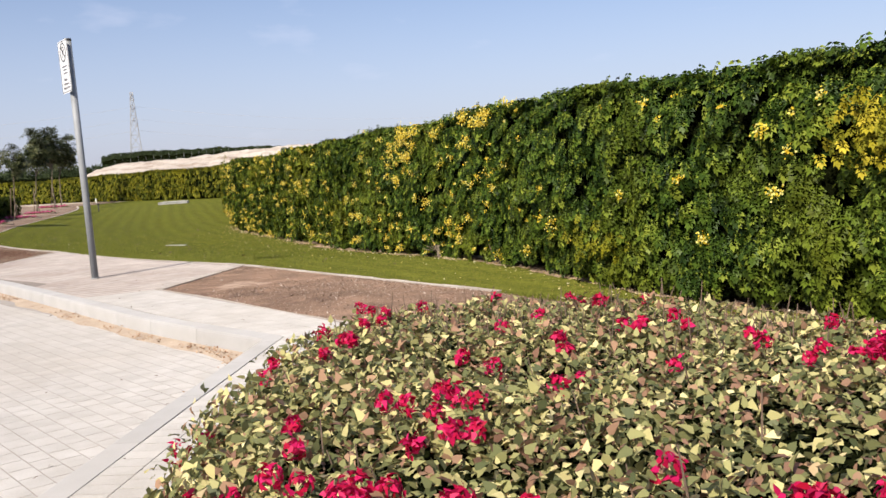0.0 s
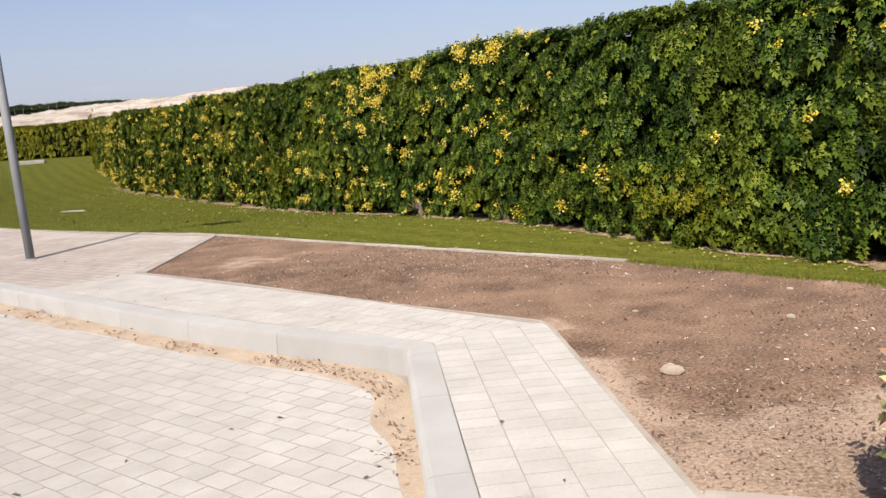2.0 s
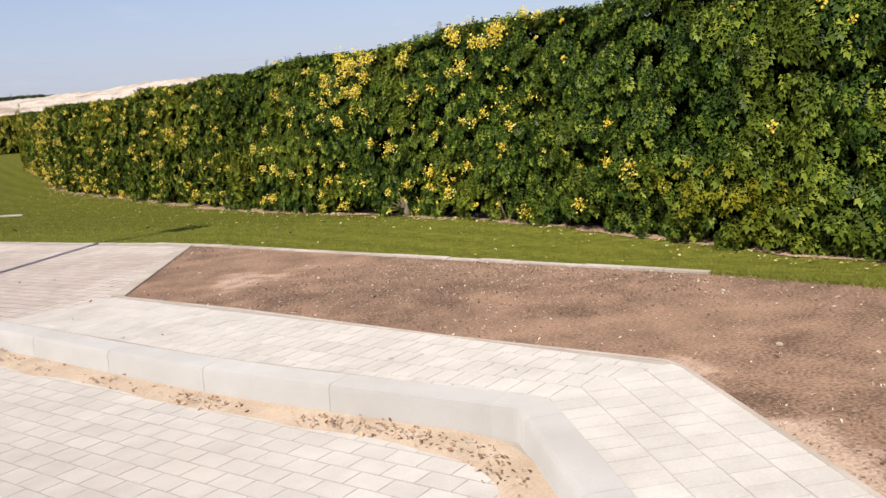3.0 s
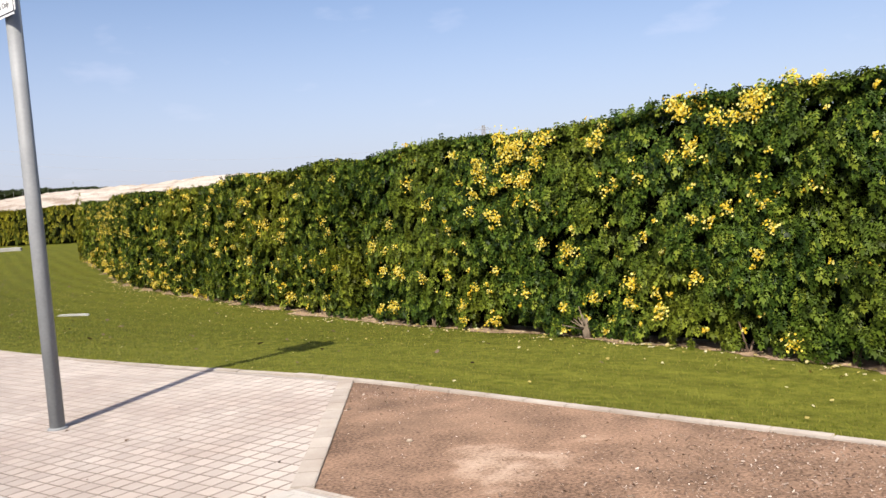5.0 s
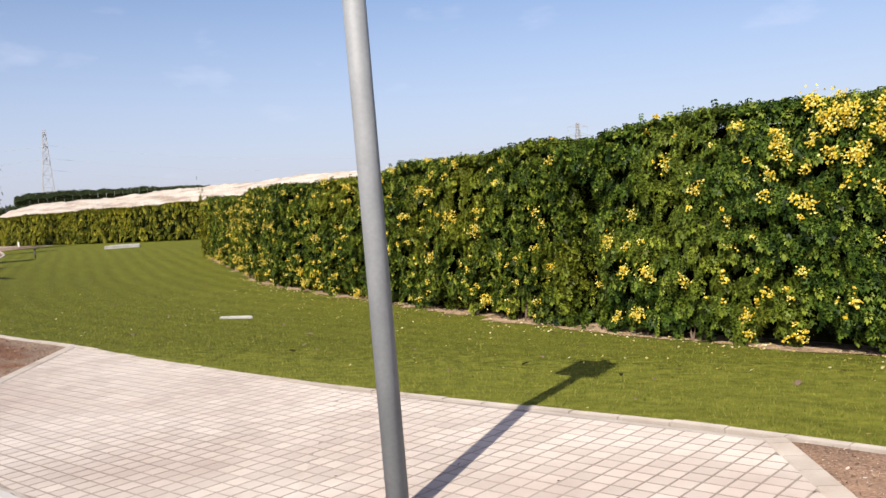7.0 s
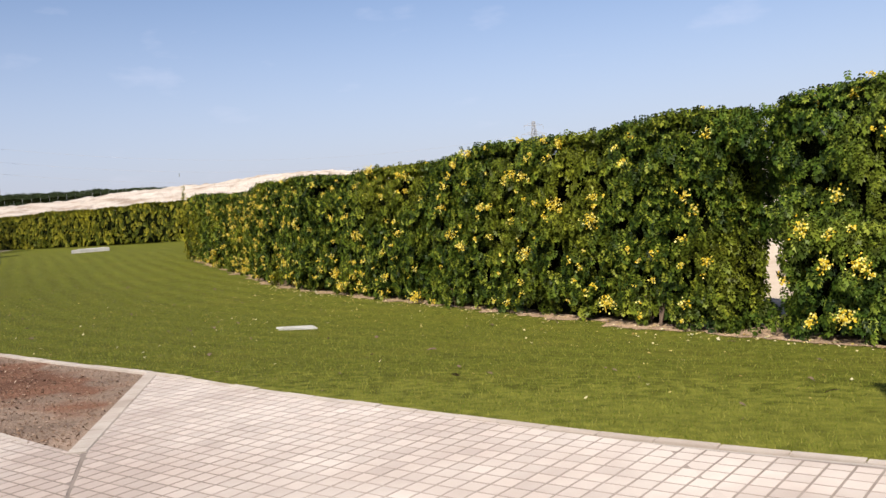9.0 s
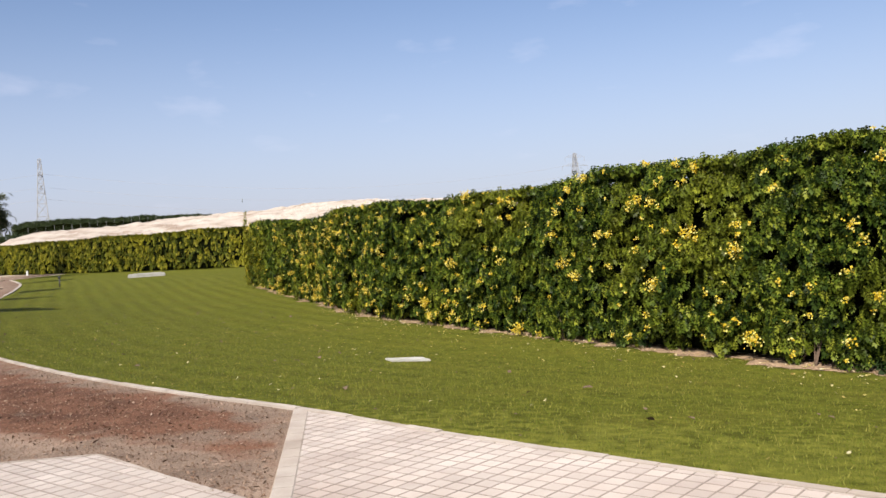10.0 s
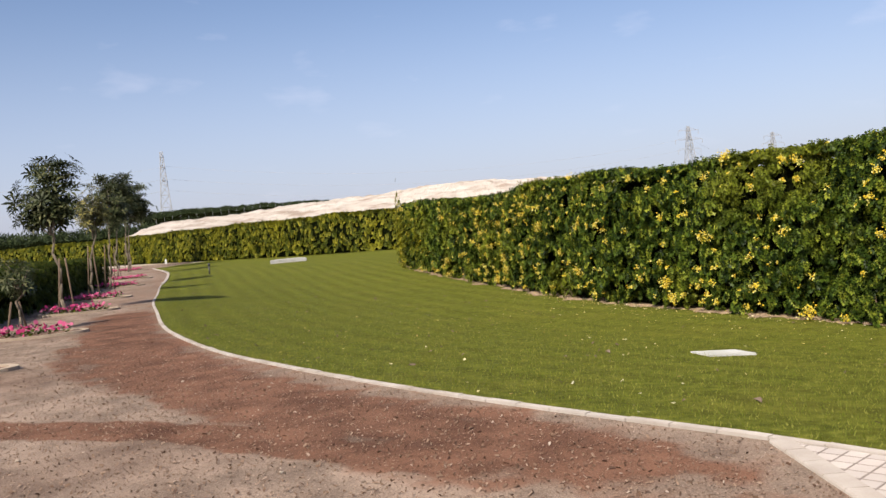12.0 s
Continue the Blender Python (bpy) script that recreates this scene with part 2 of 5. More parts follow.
M_BRACT = leaf_material("magenta_bract", [(0.0, (0.42, 0.008, 0.030)), (0.45, (0.62, 0.014, 0.090)), (0.8, (0.70, 0.022, 0.16)), (1.0, (0.78, 0.07, 0.16))], 0.5, 0.3)
M_PETUNIA = leaf_material("pink_petal", [(0.0, (0.36, 0.02, 0.10)), (0.6, (0.55, 0.08, 0.20)), (1.0, (0.62, 0.22, 0.32))], 0.5, 0.2)
M_TREE = leaf_material("tree_leaf", [(0.0, (0.022, 0.030, 0.014)), (0.6, (0.070, 0.082, 0.034)), (1.0, (0.17, 0.17, 0.08))], 0.45, 0.15)
M_THIN = leaf_material("thin_crown_leaf", [(0.0, (0.06, 0.06, 0.03)), (0.6, (0.15, 0.14, 0.06)), (1.0, (0.42, 0.36, 0.10))], 0.5, 0.15)
M_FARTREE = leaf_material("far_tree_leaf", [(0.0, (0.02, 0.032, 0.014)), (1.0, (0.06, 0.08, 0.03))], 0.6, 0.1)
M_BARK = material("pale_bark", (0.145, 0.111, 0.076), (0.306, 0.246, 0.178), 9, 0.9, 0.6, 90, 0.008)
M_STAKE = material("stake_wood", (0.136, 0.089, 0.055), (0.255, 0.178, 0.119), 9, 0.85, 0.4, 90, 0.004)
M_TWIG = material("dry_twig", (0.090, 0.059, 0.041), (0.216, 0.153, 0.108), 12, 0.9, 0.3, 90)
M_LITTER = leaf_material("dry_litter", [(0.0, (0.20, 0.10, 0.05)), (0.5, (0.40, 0.24, 0.14)), (1.0, (0.62, 0.46, 0.32))], 0.8, 0.05)
M_CHIP = leaf_material("pale_chip", [(0.0, (0.13, 0.08, 0.055)), (0.5, (0.27, 0.185, 0.135)), (0.82, (0.44, 0.34, 0.265)), (1.0, (0.72, 0.63, 0.54))], 0.9, 0.0)
M_GSTONE = leaf_material("gravel_stone", [(0.0, (0.10, 0.055, 0.035)), (0.6, (0.26, 0.17, 0.115)), (0.96, (0.36, 0.26, 0.19)), (1.0, (0.46, 0.37, 0.29))], 0.9, 0.0)
M_STONE = material("pale_stone", (0.338, 0.270, 0.203), (0.495, 0.413, 0.323), 20, 0.9, 0.5, 90)
M_SLAB = material("cover_concrete", (0.374, 0.367, 0.338), (0.490, 0.482, 0.446), 5, 0.9, 0.4, 110, 0.004, stain=(0.245, 0.238, 0.173), stain_scale=2.2, stain_amount=0.4)
M_POLE = material("galvanised_steel", (0.27, 0.28, 0.285), (0.35, 0.36, 0.365), 5, 0.6, 0.1, 60, 0.002, metal=0.1, spec=0.25)
M_PYLON = material("pylon_steel", (0.30, 0.31, 0.32), (0.40, 0.41, 0.42), 0.4, 0.6, 0.0, 3)
M_WHITE = material("sign_white", (0.74, 0.74, 0.73), (0.82, 0.82, 0.81), 12, 0.4, 0.0, 90)
M_BLACK = material("sign_black", (0.012, 0.012, 0.014), (0.03, 0.03, 0.033), 12, 0.5, 0.0, 90)
M_INK = material("sign_ink", (0.09, 0.09, 0.095), (0.15, 0.15, 0.155), 12, 0.6, 0.0, 90)
M_DARKSTEEL = material("dark_bracket", (0.03, 0.03, 0.032), (0.07, 0.07, 0.075), 12, 0.5, 0.1, 90)
M_FARWALL = material("far_wall", (0.55, 0.53, 0.5), (0.7, 0.68, 0.65), 1.0, 0.8, 0.0, 9)


# ---- builders ----
def mesh_of(name, verts, faces, mat, smooth=False):
    me = bpy.data.meshes.new(name)
    me.from_pydata([tuple(v) for v in verts], [], faces)
    me.materials.append(mat)
    if smooth:
        me.polygons.foreach_set("use_smooth", [True] * len(me.polygons))
    me.update()
    return me


def thing(name, me, label="", category="", group="", kind=""):
    return tagged(new(name, me), label, category, group, kind)


def part(name, data, parent, label="", kind=""):
    ob = new(name, data)
    ob.parent = parent
    return tagged(ob, label, kind=kind)


def field(me, name, values):
    """A number for each vertex."""
    at = me.attributes.new(name, "FLOAT", "POINT")
    at.data.foreach_set("value", np.asarray(values, np.float32))
    return me


def co_of(me):
    c = np.empty(len(me.vertices) * 3)
    me.vertices.foreach_get("co", c)
    return c.reshape(-1, 3)


def line_distance(p, line):
    """Plan distance of points from a line."""
    line = np.asarray(line, float)[:, :2]
    best = np.full(len(p), 1e9)
    for q in line:
        best = np.minimum(best, np.hypot(p[:, 0] - q[0], p[:, 1] - q[1]))
    return best


def of_bm(name, bm, mat, smooth=False):
    me = bpy.data.meshes.new(name)
    bm.to_mesh(me)
    bm.free()
    me.materials.append(mat)
    if smooth:
        me.polygons.foreach_set("use_smooth", [True] * len(me.polygons))
    return me


def bars(name, segs, mat, sides=4):
    """Straight bars between pairs of points: (a, b, radius at a, radius at b)."""
    verts, faces = [], []
    for a, b, ra, rb in segs:
        a, b = Vector(a), Vector(b)
        d = (b - a).normalized()
        u = d.orthogonal().normalized()
        v = d.cross(u)
        k = len(verts)
        for p, r in ((a, ra), (b, rb)):
            for i in range(sides):
                w = 2 * math.pi * i / sides
                verts.append(p + r * (math.cos(w) * u + math.sin(w) * v))
        for i in range(sides):
            j = (i + 1) % sides
            faces.append((k + i, k + j, k + sides + j, k + sides + i))
        faces.append(tuple(range(k + sides - 1, k - 1, -1)))
        faces.append(tuple(range(k + sides, k + 2 * sides)))
    return mesh_of(name, verts, faces, mat, sides > 5)


def soup(name, template, quads, pos, nrm, size, mat, spin=None, tip=0.5, hang=0.0):
    """Many small copies of one leaf shape as one mesh. template: points with y along the leaf and z its face;
    each copy faces about nrm, is turned by spin about it and scaled by size."""
    pos, nrm, size = np.asarray(pos, float), np.asarray(nrm, float), np.asarray(size, float)
    n, t = len(pos), np.asarray(template, float)
    nrm = nrm + rng.normal(0, tip, (n, 3))
    nrm /= np.linalg.norm(nrm, axis=1)[:, None] + 1e-9
    ref = rng.normal(0, 1, (n, 3))
    if hang:
        ref = ref * (1 - hang) + np.array((0, 0, -1.0)) * hang * 2
    u = np.cross(ref, nrm)
    u /= np.linalg.norm(u, axis=1)[:, None] + 1e-9
    v = np.cross(nrm, u)
    p = pos[:, None] + size[:, None, None] * (t[None, :, :1] * u[:, None] + t[None, :, 1:2] * v[:, None] + t[None, :, 2:] * nrm[:, None])
    k = len(t)
    q = np.asarray(quads, int)
    f = (q[None] + (np.arange(n) * k)[:, None, None]).reshape(-1)
    me = bpy.data.meshes.new(name)
    me.vertices.add(n * k)
    me.vertices.foreach_set("co", p.reshape(-1))
    m_ = n * len(q)
    me.loops.add(m_ * q.shape[1])
    me.loops.foreach_set("vertex_index", f)
    me.polygons.add(m_)
    me.polygons.foreach_set("loop_start", np.arange(m_) * q.shape[1])
    me.polygons.foreach_set("loop_total", np.full(m_, q.shape[1]))
    me.update(calc_edges=True)
    me.materials.append(mat)
    return me


def spline(points, step):
    """Even points along a smooth curve through the given ones."""
    p = np.array(points, float)
    ext = np.vstack((2 * p[0] - p[1], p, 2 * p[-1] - p[-2]))
    out = []
    for i in range(1, len(ext) - 2):
        a, b, c, d = ext[i - 1:i + 3]
        for s in np.linspace(0, 1, 24, endpoint=False):
            out.append(0.5 * (2 * b + (c - a) * s + (2 * a - 5 * b + 4 * c - d) * s * s + (3 * b - a - 3 * c + d) * s ** 3))
    out.append(p[-1])
    return even(np.array(out), step)


def even(line, step):
    line = np.asarray(line, float)
    seg = np.linalg.norm(np.diff(line, axis=0), axis=1)
    at = np.concatenate(((0,), np.cumsum(seg)))
    k = max(2, int(round(at[-1] / step)) + 1)
    q = np.linspace(0, at[-1], k)
    return np.stack([np.interp(q, at, line[:, i]) for i in range(line.shape[1])], 1)


def sides_of(line):
    """Unit normals to the right of a plan line."""
    d = np.gradient(np.asarray(line, float)[:, :2], axis=0)
    d /= np.linalg.norm(d, axis=1)[:, None]
    return np.stack((d[:, 1], -d[:, 0]), 1)


# ---- plan ----
PAVE_Z = 0.14
EDGE = spline([(9.5, -5.0), (5.4, 1.6), (2.03, 6.2), (0.76, 8.0), (-0.98, 10.28), (-2.88, 12.73), (-3.95, 13.80), (-4.95, 14.76), (-5.7, 15.6),
               (-6.92, 17.04), (-7.83, 18.23), (-8.95, 19.5), (-9.98, 20.78), (-10.91, 22.05), (-12.17, 23.95), (-13.4, 26.3), (-14.4, 28.6),
               (-15.6, 31.9), (-16.9, 35.5), (-18.3, 40.0), (-20.2, 46.0), (-22.4, 53.5), (-25.5, 63.0), (-30.0, 74.0)], 0.30)
FACE = spline([(8.6, -2.6), (5.7, 2.9), (3.65, 6.6), (2.62, 8.5), (1.98, 9.9), (1.22, 11.85), (0.02, 14.75), (-2.0, 18.95), (-3.9, 23.0), (-5.55, 26.9),
               (-6.5, 29.0), (-7.5, 32.4), (-8.75, 37.6), (-10.25, 43.0), (-11.25, 47.5), (-11.55, 52.0), (-10.9, 56.5), (-8.4, 60.6)], 0.25)
FARFACE = spline([(-4.5, 66.5), (-9.0, 69.0), (-13.5, 71.2), (-18.0, 74.0), (-23.5, 79.5), (-31.0, 88.0), (-42.0, 100.0), (-56.0, 106.0), (-74.0, 108.0)], 0.6)
KERB = [(-1.95, 0.0), (-1.6, 4.79), (-1.44, 6.66), (-2.72, 8.02), (-4.16, 9.82), (-6.6, 12.80), (-8.3, 14.35), (-10.2, 15.5), (-13.0, 16.5), (-20.0, 17.6)]


def edge_distance(x, y):
    """Distance from the lawn's edging: positive on the lawn's side."""
    x, y = np.atleast_1d(np.asarray(x, float)), np.atleast_1d(np.asarray(y, float))
    e = EDGE[::2]
    best, res = np.full(x.shape, 1e9), np.zeros(x.shape)
    for (ax, ay), (bx, by) in zip(e[:-1], e[1:]):
        dx, dy = bx - ax, by - ay
        s = np.clip(((x - ax) * dx + (y - ay) * dy) / (dx * dx + dy * dy), 0, 1)
        d = np.hypot(x - ax - s * dx, y - ay - s * dy)
        m = d < best
        best = np.where(m, d, best)
        res = np.where(m, (x - ax) * dy - (y - ay) * dx, res)
    return np.sign(res) * best


def smooth(a, b, v):
    s = np.clip((np.asarray(v, float) - a) / (b - a), 0, 1)
    return s * s * (3 - 2 * s)


def height(x, y):
    """Height of lawn, beds and gravel."""
    s = np.clip(edge_distance(x, y), 0, 5.0)
    drop = 0.082 * s * (1 - smooth(36, 56, y))
    near = 1 - smooth(10.0, 14.0, y)
    drop = near * 0.38 * (1 - np.exp(-s / 1.15)) + (1 - near) * drop
    return PAVE_Z - drop + 0.31 * np.clip((np.asarray(y, float) - 50) / 45, 0, 1)


def lift(line, up=0.0):
    line = np.asarray(line, float)
    return np.column_stack((line[:, 0], line[:, 1], height(line[:, 0], line[:, 1]) + up))


def ruled(name, left, right, mat, cols, up=0.0, z=None):
    """A sheet between two plan lines of equal length, laid on the ground."""
    left, right = np.asarray(left, float)[:, :2], np.asarray(right, float)[:, :2]
    v = np.linspace(0, 1, cols + 1)
    p = left[:, None] * (1 - v[None, :, None]) + right[:, None] * v[None, :, None]
    q = p.reshape(-1, 2)
    zz = height(q[:, 0], q[:, 1]) + up if z is None else np.full(len(q), z)
    n, c = len(left), cols + 1
    faces = [(i * c + j, i * c + j + 1, (i + 1) * c + j + 1, (i + 1) * c + j) for i in range(n - 1) for j in range(cols)]
    me = mesh_of(name, np.column_stack((q, zz)), faces, mat, True)
    me.flip_normals() if me.polygons[0].normal.z < 0 else None
    return me


def polygon_sheet(name, pts, z, mat):
    bm = bmesh.new()
    f = bm.faces.new([bm.verts.new((x, y, z)) for x, y in pts])
    bmesh.ops.triangulate(bm, faces=[f])
    bmesh.ops.recalc_face_normals(bm, faces=bm.faces)
    me = of_bm(name, bm, mat)
    me.flip_normals() if me.polygons[0].normal.z < 0 else None
    return me


# ---- ground ----
def build_ground():
    """One sheet out to the horizon, sunk a little under the finished surfaces near the walk."""
    a = np.concatenate((-np.geomspace(2600, 90, 16), np.linspace(-80, 60, 71), np.geomspace(70, 2600, 16)))
    b = np.concatenate((-np.geomspace(2600, 40, 14), np.linspace(-32, 130, 82), np.geomspace(140, 2600, 16)))
    x, y = np.meshgrid(a, b, indexing="ij")
    s = edge_distance(x.ravel(), y.ravel()).reshape(x.shape)
    z = height(x.ravel(), y.ravel()).reshape(x.shape)
    sunk = (1 - smooth(4.2, 5.2, s)) * (1 - smooth(70, 85, y)) * (1 - smooth(40, 60, np.abs(x + 10)))
    z = z - 0.02 - 0.40 * sunk
    z += 0.02 * np.sin(x * 0.9) * np.cos(y * 0.7) * (1 - sunk)
    n, m = x.shape
    v = np.stack((x, y, z), -1).reshape(-1, 3)
    f = [(i * m + j, (i + 1) * m + j, (i + 1) * m + j + 1, i * m + j + 1) for i in range(n - 1) for j in range(m - 1)]
    thing("ground", mesh_of("ground", v, f, M_SAND, True), "pale dry sandy desert ground beyond the garden", "ground", kind="structure")


build_ground()

# lawn between the edging and the hedges
_far = np.vstack((FACE[:, :2], [(-9.0, 69.5)], FARFACE[FARFACE[:, 0] < -9.5][:44, :2]))
_left, _right = even(EDGE[:, :2], 0.35), None
_right = even(_far, 0.35)
_k = 400
_q = np.linspace(0, 1, _k)


def pick(line, q):
    at = np.linspace(0, 1, len(line))
    return np.stack([np.interp(q, at, line[:, i]) for i in range(2)], 1)


# pair the two lines by the stretch that they share
_pairs = [((9.5, -5.0), (8.6, -2.6)), ((2.03, 6.2), (3.65, 6.6)), ((-2.88, 12.73), (0.1, 14.85)), ((-7.83, 18.23), (-3.9, 23.0)), ((-12.17, 23.95), (-7.5, 32.4)),
          ((-15.6, 31.9), (-10.25, 43.0)), ((-20.2, 46.0), (-10.9, 56.5)), ((-30.0, 74.0), tuple(_far[-1]))]
_la, _ra = [], []
for _a, _b in _pairs:
    _la.append(int(np.argmin(np.hypot(*(_left - _a).T))) / (len(_left) - 1))
    _ra.append(int(np.argmin(np.hypot(*(_right - _b).T))) / (len(_right) - 1))
_u = np.linspace(0, len(_pairs) - 1, _k)
LAWN_L = pick(_left, np.interp(_u, np.arange(len(_pairs)), _la))
LAWN_R = pick(_right, np.interp(_u, np.arange(len(_pairs)), _ra))
LAWN_R2 = LAWN_R + sides_of(LAWN_R) * 0.5
# where the edging ends the turf creeps over the soil in a ragged line
_creep = 0.12 + 0.16 * np.array([noise.noise(Vector((p[0] * 1.7, p[1] * 1.7, 9.0))) for p in LAWN_L])
LAWN_L = LAWN_L - sides_of(LAWN_L) * (np.clip(_creep, 0.03, 0.3) * (1 - smooth(7.2, 8.35, LAWN_L[:, 1])))[:, None]
lawn = thing("lawn", ruled("lawn", LAWN_L, LAWN_R2, M_GRASS, 80), "closely mown green lawn sloping gently to the hedge", "lawn", kind="structure")

_c = co_of(lawn.data)
_s = edge_distance(_c[:, 0], _c[:, 1])
_wob = np.array([noise.noise(Vector((p[0] * 0.35, p[1] * 0.35, 6.0))) for p in _c])
field(lawn.data, "stripe", (_s + 0.08 * _wob) * 2 * math.pi / 0.62)
field(lawn.data, "dry", 1.05 * (1 - smooth(14.0, 19.5, _c[:, 1] + 0.4 * _c[:, 0] + 2.0)))

# bare sandy strip at the hedge's foot
_foot = even(FACE, 0.07)
_n = sides_of(_foot)
_w = -0.02 + 0.36 * np.array([noise.noise(Vector((p[0] * 1.6, p[1] * 1.6, 3.0))) for p in _foot])
_w = _w + 0.10 * np.array([noise.noise(Vector((p[0] * 7, p[1] * 7, 1.0))) for p in _foot])
thing("soil_strip", ruled("soil_strip", _foot - _n * np.clip(_w, -0.12, 0.35)[:, None], _foot + _n * 1.5, M_FOOT, 5, 0.007), "bare sandy soil strip along the foot of the hedge", "soil", kind="structure")

# road, pavement, beds
thing("road", polygon_sheet("road", [(-20, 17.6), (-60, 20), (-60, -30), (-2.6, -30), (-1.95, 0.0)] + KERB[1:-1], -0.0018, M_ROADBED), "sandy bedding of the pale block-paved road", "road", kind="structure")
KERB_BACK = [(-1.80, 0.0), (-1.43, 4.85), (-1.27, 6.70), (-2.58, 8.12), (-4.03, 9.92), (-6.48, 12.92), (-8.2, 14.48), (-10.13, 15.64), (-12.96, 16.65), (-20.0, 17.75)]
PATH_OUT = [(-0.915, 3.4), (-0.765, 5.2), (-0.62, 6.90), (-1.44, 7.9), (-2.46, 9.27), (-3.33, 10.32)]
PAD = [(-3.33, 10.32), (-2.92, 12.69), (-3.95, 13.78), (-4.95, 14.74), (-5.7, 15.58), (-6.92, 17.02), (-7.84, 18.2), (-7.82, 16.05)]
PATH_OUT2 = [(-7.82, 15.75), (-8.17, 16.17), (-9.0, 17.26), (-9.65, 17.25)]
pave_outline = KERB_BACK[:8] + [(-10.1, 16.4)] + PATH_OUT2[::-1] + PAD[::-1] + PATH_OUT[::-1][1:] + [(-1.1, 0.0)]
thing("pavement", polygon_sheet("pavement", pave_outline, PAVE_Z - 0.0045, M_ROADBED), "sandy bedding of the block-paved footway", "pavement", kind="structure")
PAD_AREA = [(-4.03, 9.94), (-3.36, 10.33), (-2.975, 12.67), (-3.97, 13.74), (-4.975, 14.70), (-5.72, 15.54), (-6.94, 16.98), (-7.79, 18.13), (-7.79, 15.78), (-9.0, 17.22), (-9.63, 17.21), (-10.08, 16.4), (-10.08, 15.68), (-8.17, 14.52), (-6.47, 12.94)]
thing("pavement_pad", polygon_sheet("pavement_pad", PAD_AREA, PAVE_Z - 0.0022, M_PAVEBED), "gritty bedding of the wide paved pad round the sign", "pavement", kind="structure")
soil_outline = PATH_OUT + [(-2.92, 12.69)] + [tuple(p) for p in EDGE[(EDGE[:, 1] < 12.6)][::-1][::4]] + [(6.0, -6.0), (-1.0, -6.0), (-1.1, 0.0)]
def fine_sheet(name, pts, z, mat, cell):
    """A level sheet over a plan polygon, cut into small cells."""
    bm = bmesh.new()
    bm.from_mesh(polygon_sheet(name, pts, z, mat))
    xs, ys = [p[0] for p in pts], [p[1] for p in pts]
    for axis, lo, hi in ((0, min(xs), max(xs)), (1, min(ys), max(ys))):
        for v in np.arange(lo + cell, hi, cell):
            co, no = [0, 0, 0], [0, 0, 0]
            co[axis], no[axis] = v, 1
            bmesh.ops.bisect_plane(bm, geom=list(bm.verts) + list(bm.edges) + list(bm.faces), plane_co=co, plane_no=no)
    return of_bm(name, bm, mat)


soil_mesh = fine_sheet("soil_bed", soil_outline, PAVE_Z - 0.008, M_SOIL, 0.3)
_c = co_of(soil_mesh)
_v = 0.75 - 0.75 * smooth(0.0, 0.24, line_distance(_c, spline([(-0.95, 3.2), (-0.74, 5.0), (-0.58, 6.6), (-0.75, 7.0)], 0.1)))
_v = np.maximum(_v, 0.62 * np.exp(-((_c[:, 0] + 2.45) / 0.42) ** 2 - ((_c[:, 1] - 10.35) / 0.65) ** 2))
_v = np.maximum(_v, 0.6 * (1 - smooth(0.0, 0.4, line_distance(_c, EDGE[EDGE[:, 1] < 8.3]))))
_v = _v * (0.75 + 0.7 * np.array([noise.noise(Vector((q[0] * 1.9, q[1] * 1.9, 2.0))) for q in _c]))
_v = np.maximum(_v, 1 - smooth(0.25, 0.85, line_distance(_c, [(-0.6, 4.7), (-0.3, 4.75), (0.1, 4.6)])))
field(soil_mesh, "sandy", _v)
thing("soil_bed", soil_mesh, "brown mulched soil bed with dry chips", "soil bed", kind="structure")
thing("sandy_bed", polygon_sheet("sandy_bed", [(-0.9, 3.2), (-0.80, 4.60), (-0.45, 4.40), (2.2, 2.75), (2.6, 0.6), (-0.9, 0.4)], PAVE_Z - 0.004, M_BEDSAND), "tan sandy bed under the bougainvillea", "soil bed", kind="structure")
_g = EDGE[(EDGE[:, 1] > 18.2)]
gl = even([(-7.82, 15.9), (-10.2, 15.55), (-13.0, 16.6), (-20.0, 17.7), (-45, 30), (-60, 60), (-62, 95)], 0.6)
gr = even(np.vstack((_g[:, :2], [(-29.9, 88.0)])), 0.6)
_q = np.linspace(0, 1, 420) ** 1.5
gravel = thing("gravel_path", ruled("gravel_path", pick(gl, _q), pick(gr, _q), M_GRAVEL, 70, -0.012), "grey and reddish gravel path with damp stains", "gravel path", kind="structure")


# damp red bands: along the edging, and a streak across the path
_c = co_of(gravel.data)
_b1 = spline([(-7.95, 17.0), (-8.7, 18.0), (-9.8, 19.3), (-11.0, 20.7), (-12.4, 22.8), (-13.7, 25.4), (-15.0, 28.3), (-16.3, 32.0)], 0.2)
_b2 = spline([(-9.4, 18.3), (-11.5, 19.75), (-13.0, 20.3), (-15.5, 20.9), (-19.0, 21.5)], 0.2)
_b3 = spline([(-12.2, 21.9), (-13.4, 23.4), (-14.6, 26.0)], 0.2)
_v = np.maximum((0.45 + 0.52 * smooth(17.0, 19.0, _c[:, 1])) * (1 - smooth(0.1, 1.15, line_distance(_c, _b1))), 1 - smooth(0.12, 0.42, line_distance(_c, _b2)))
_v = np.maximum(_v, 0.7 * (1 - smooth(0.2, 0.8, line_distance(_c, _b3))))
_v = np.maximum(_v, 0.42 * (1 - smooth(0.2, 2.0, np.abs(edge_distance(_c[:, 0], _c[:, 1])))))
field(gravel.data, "damp", _v)

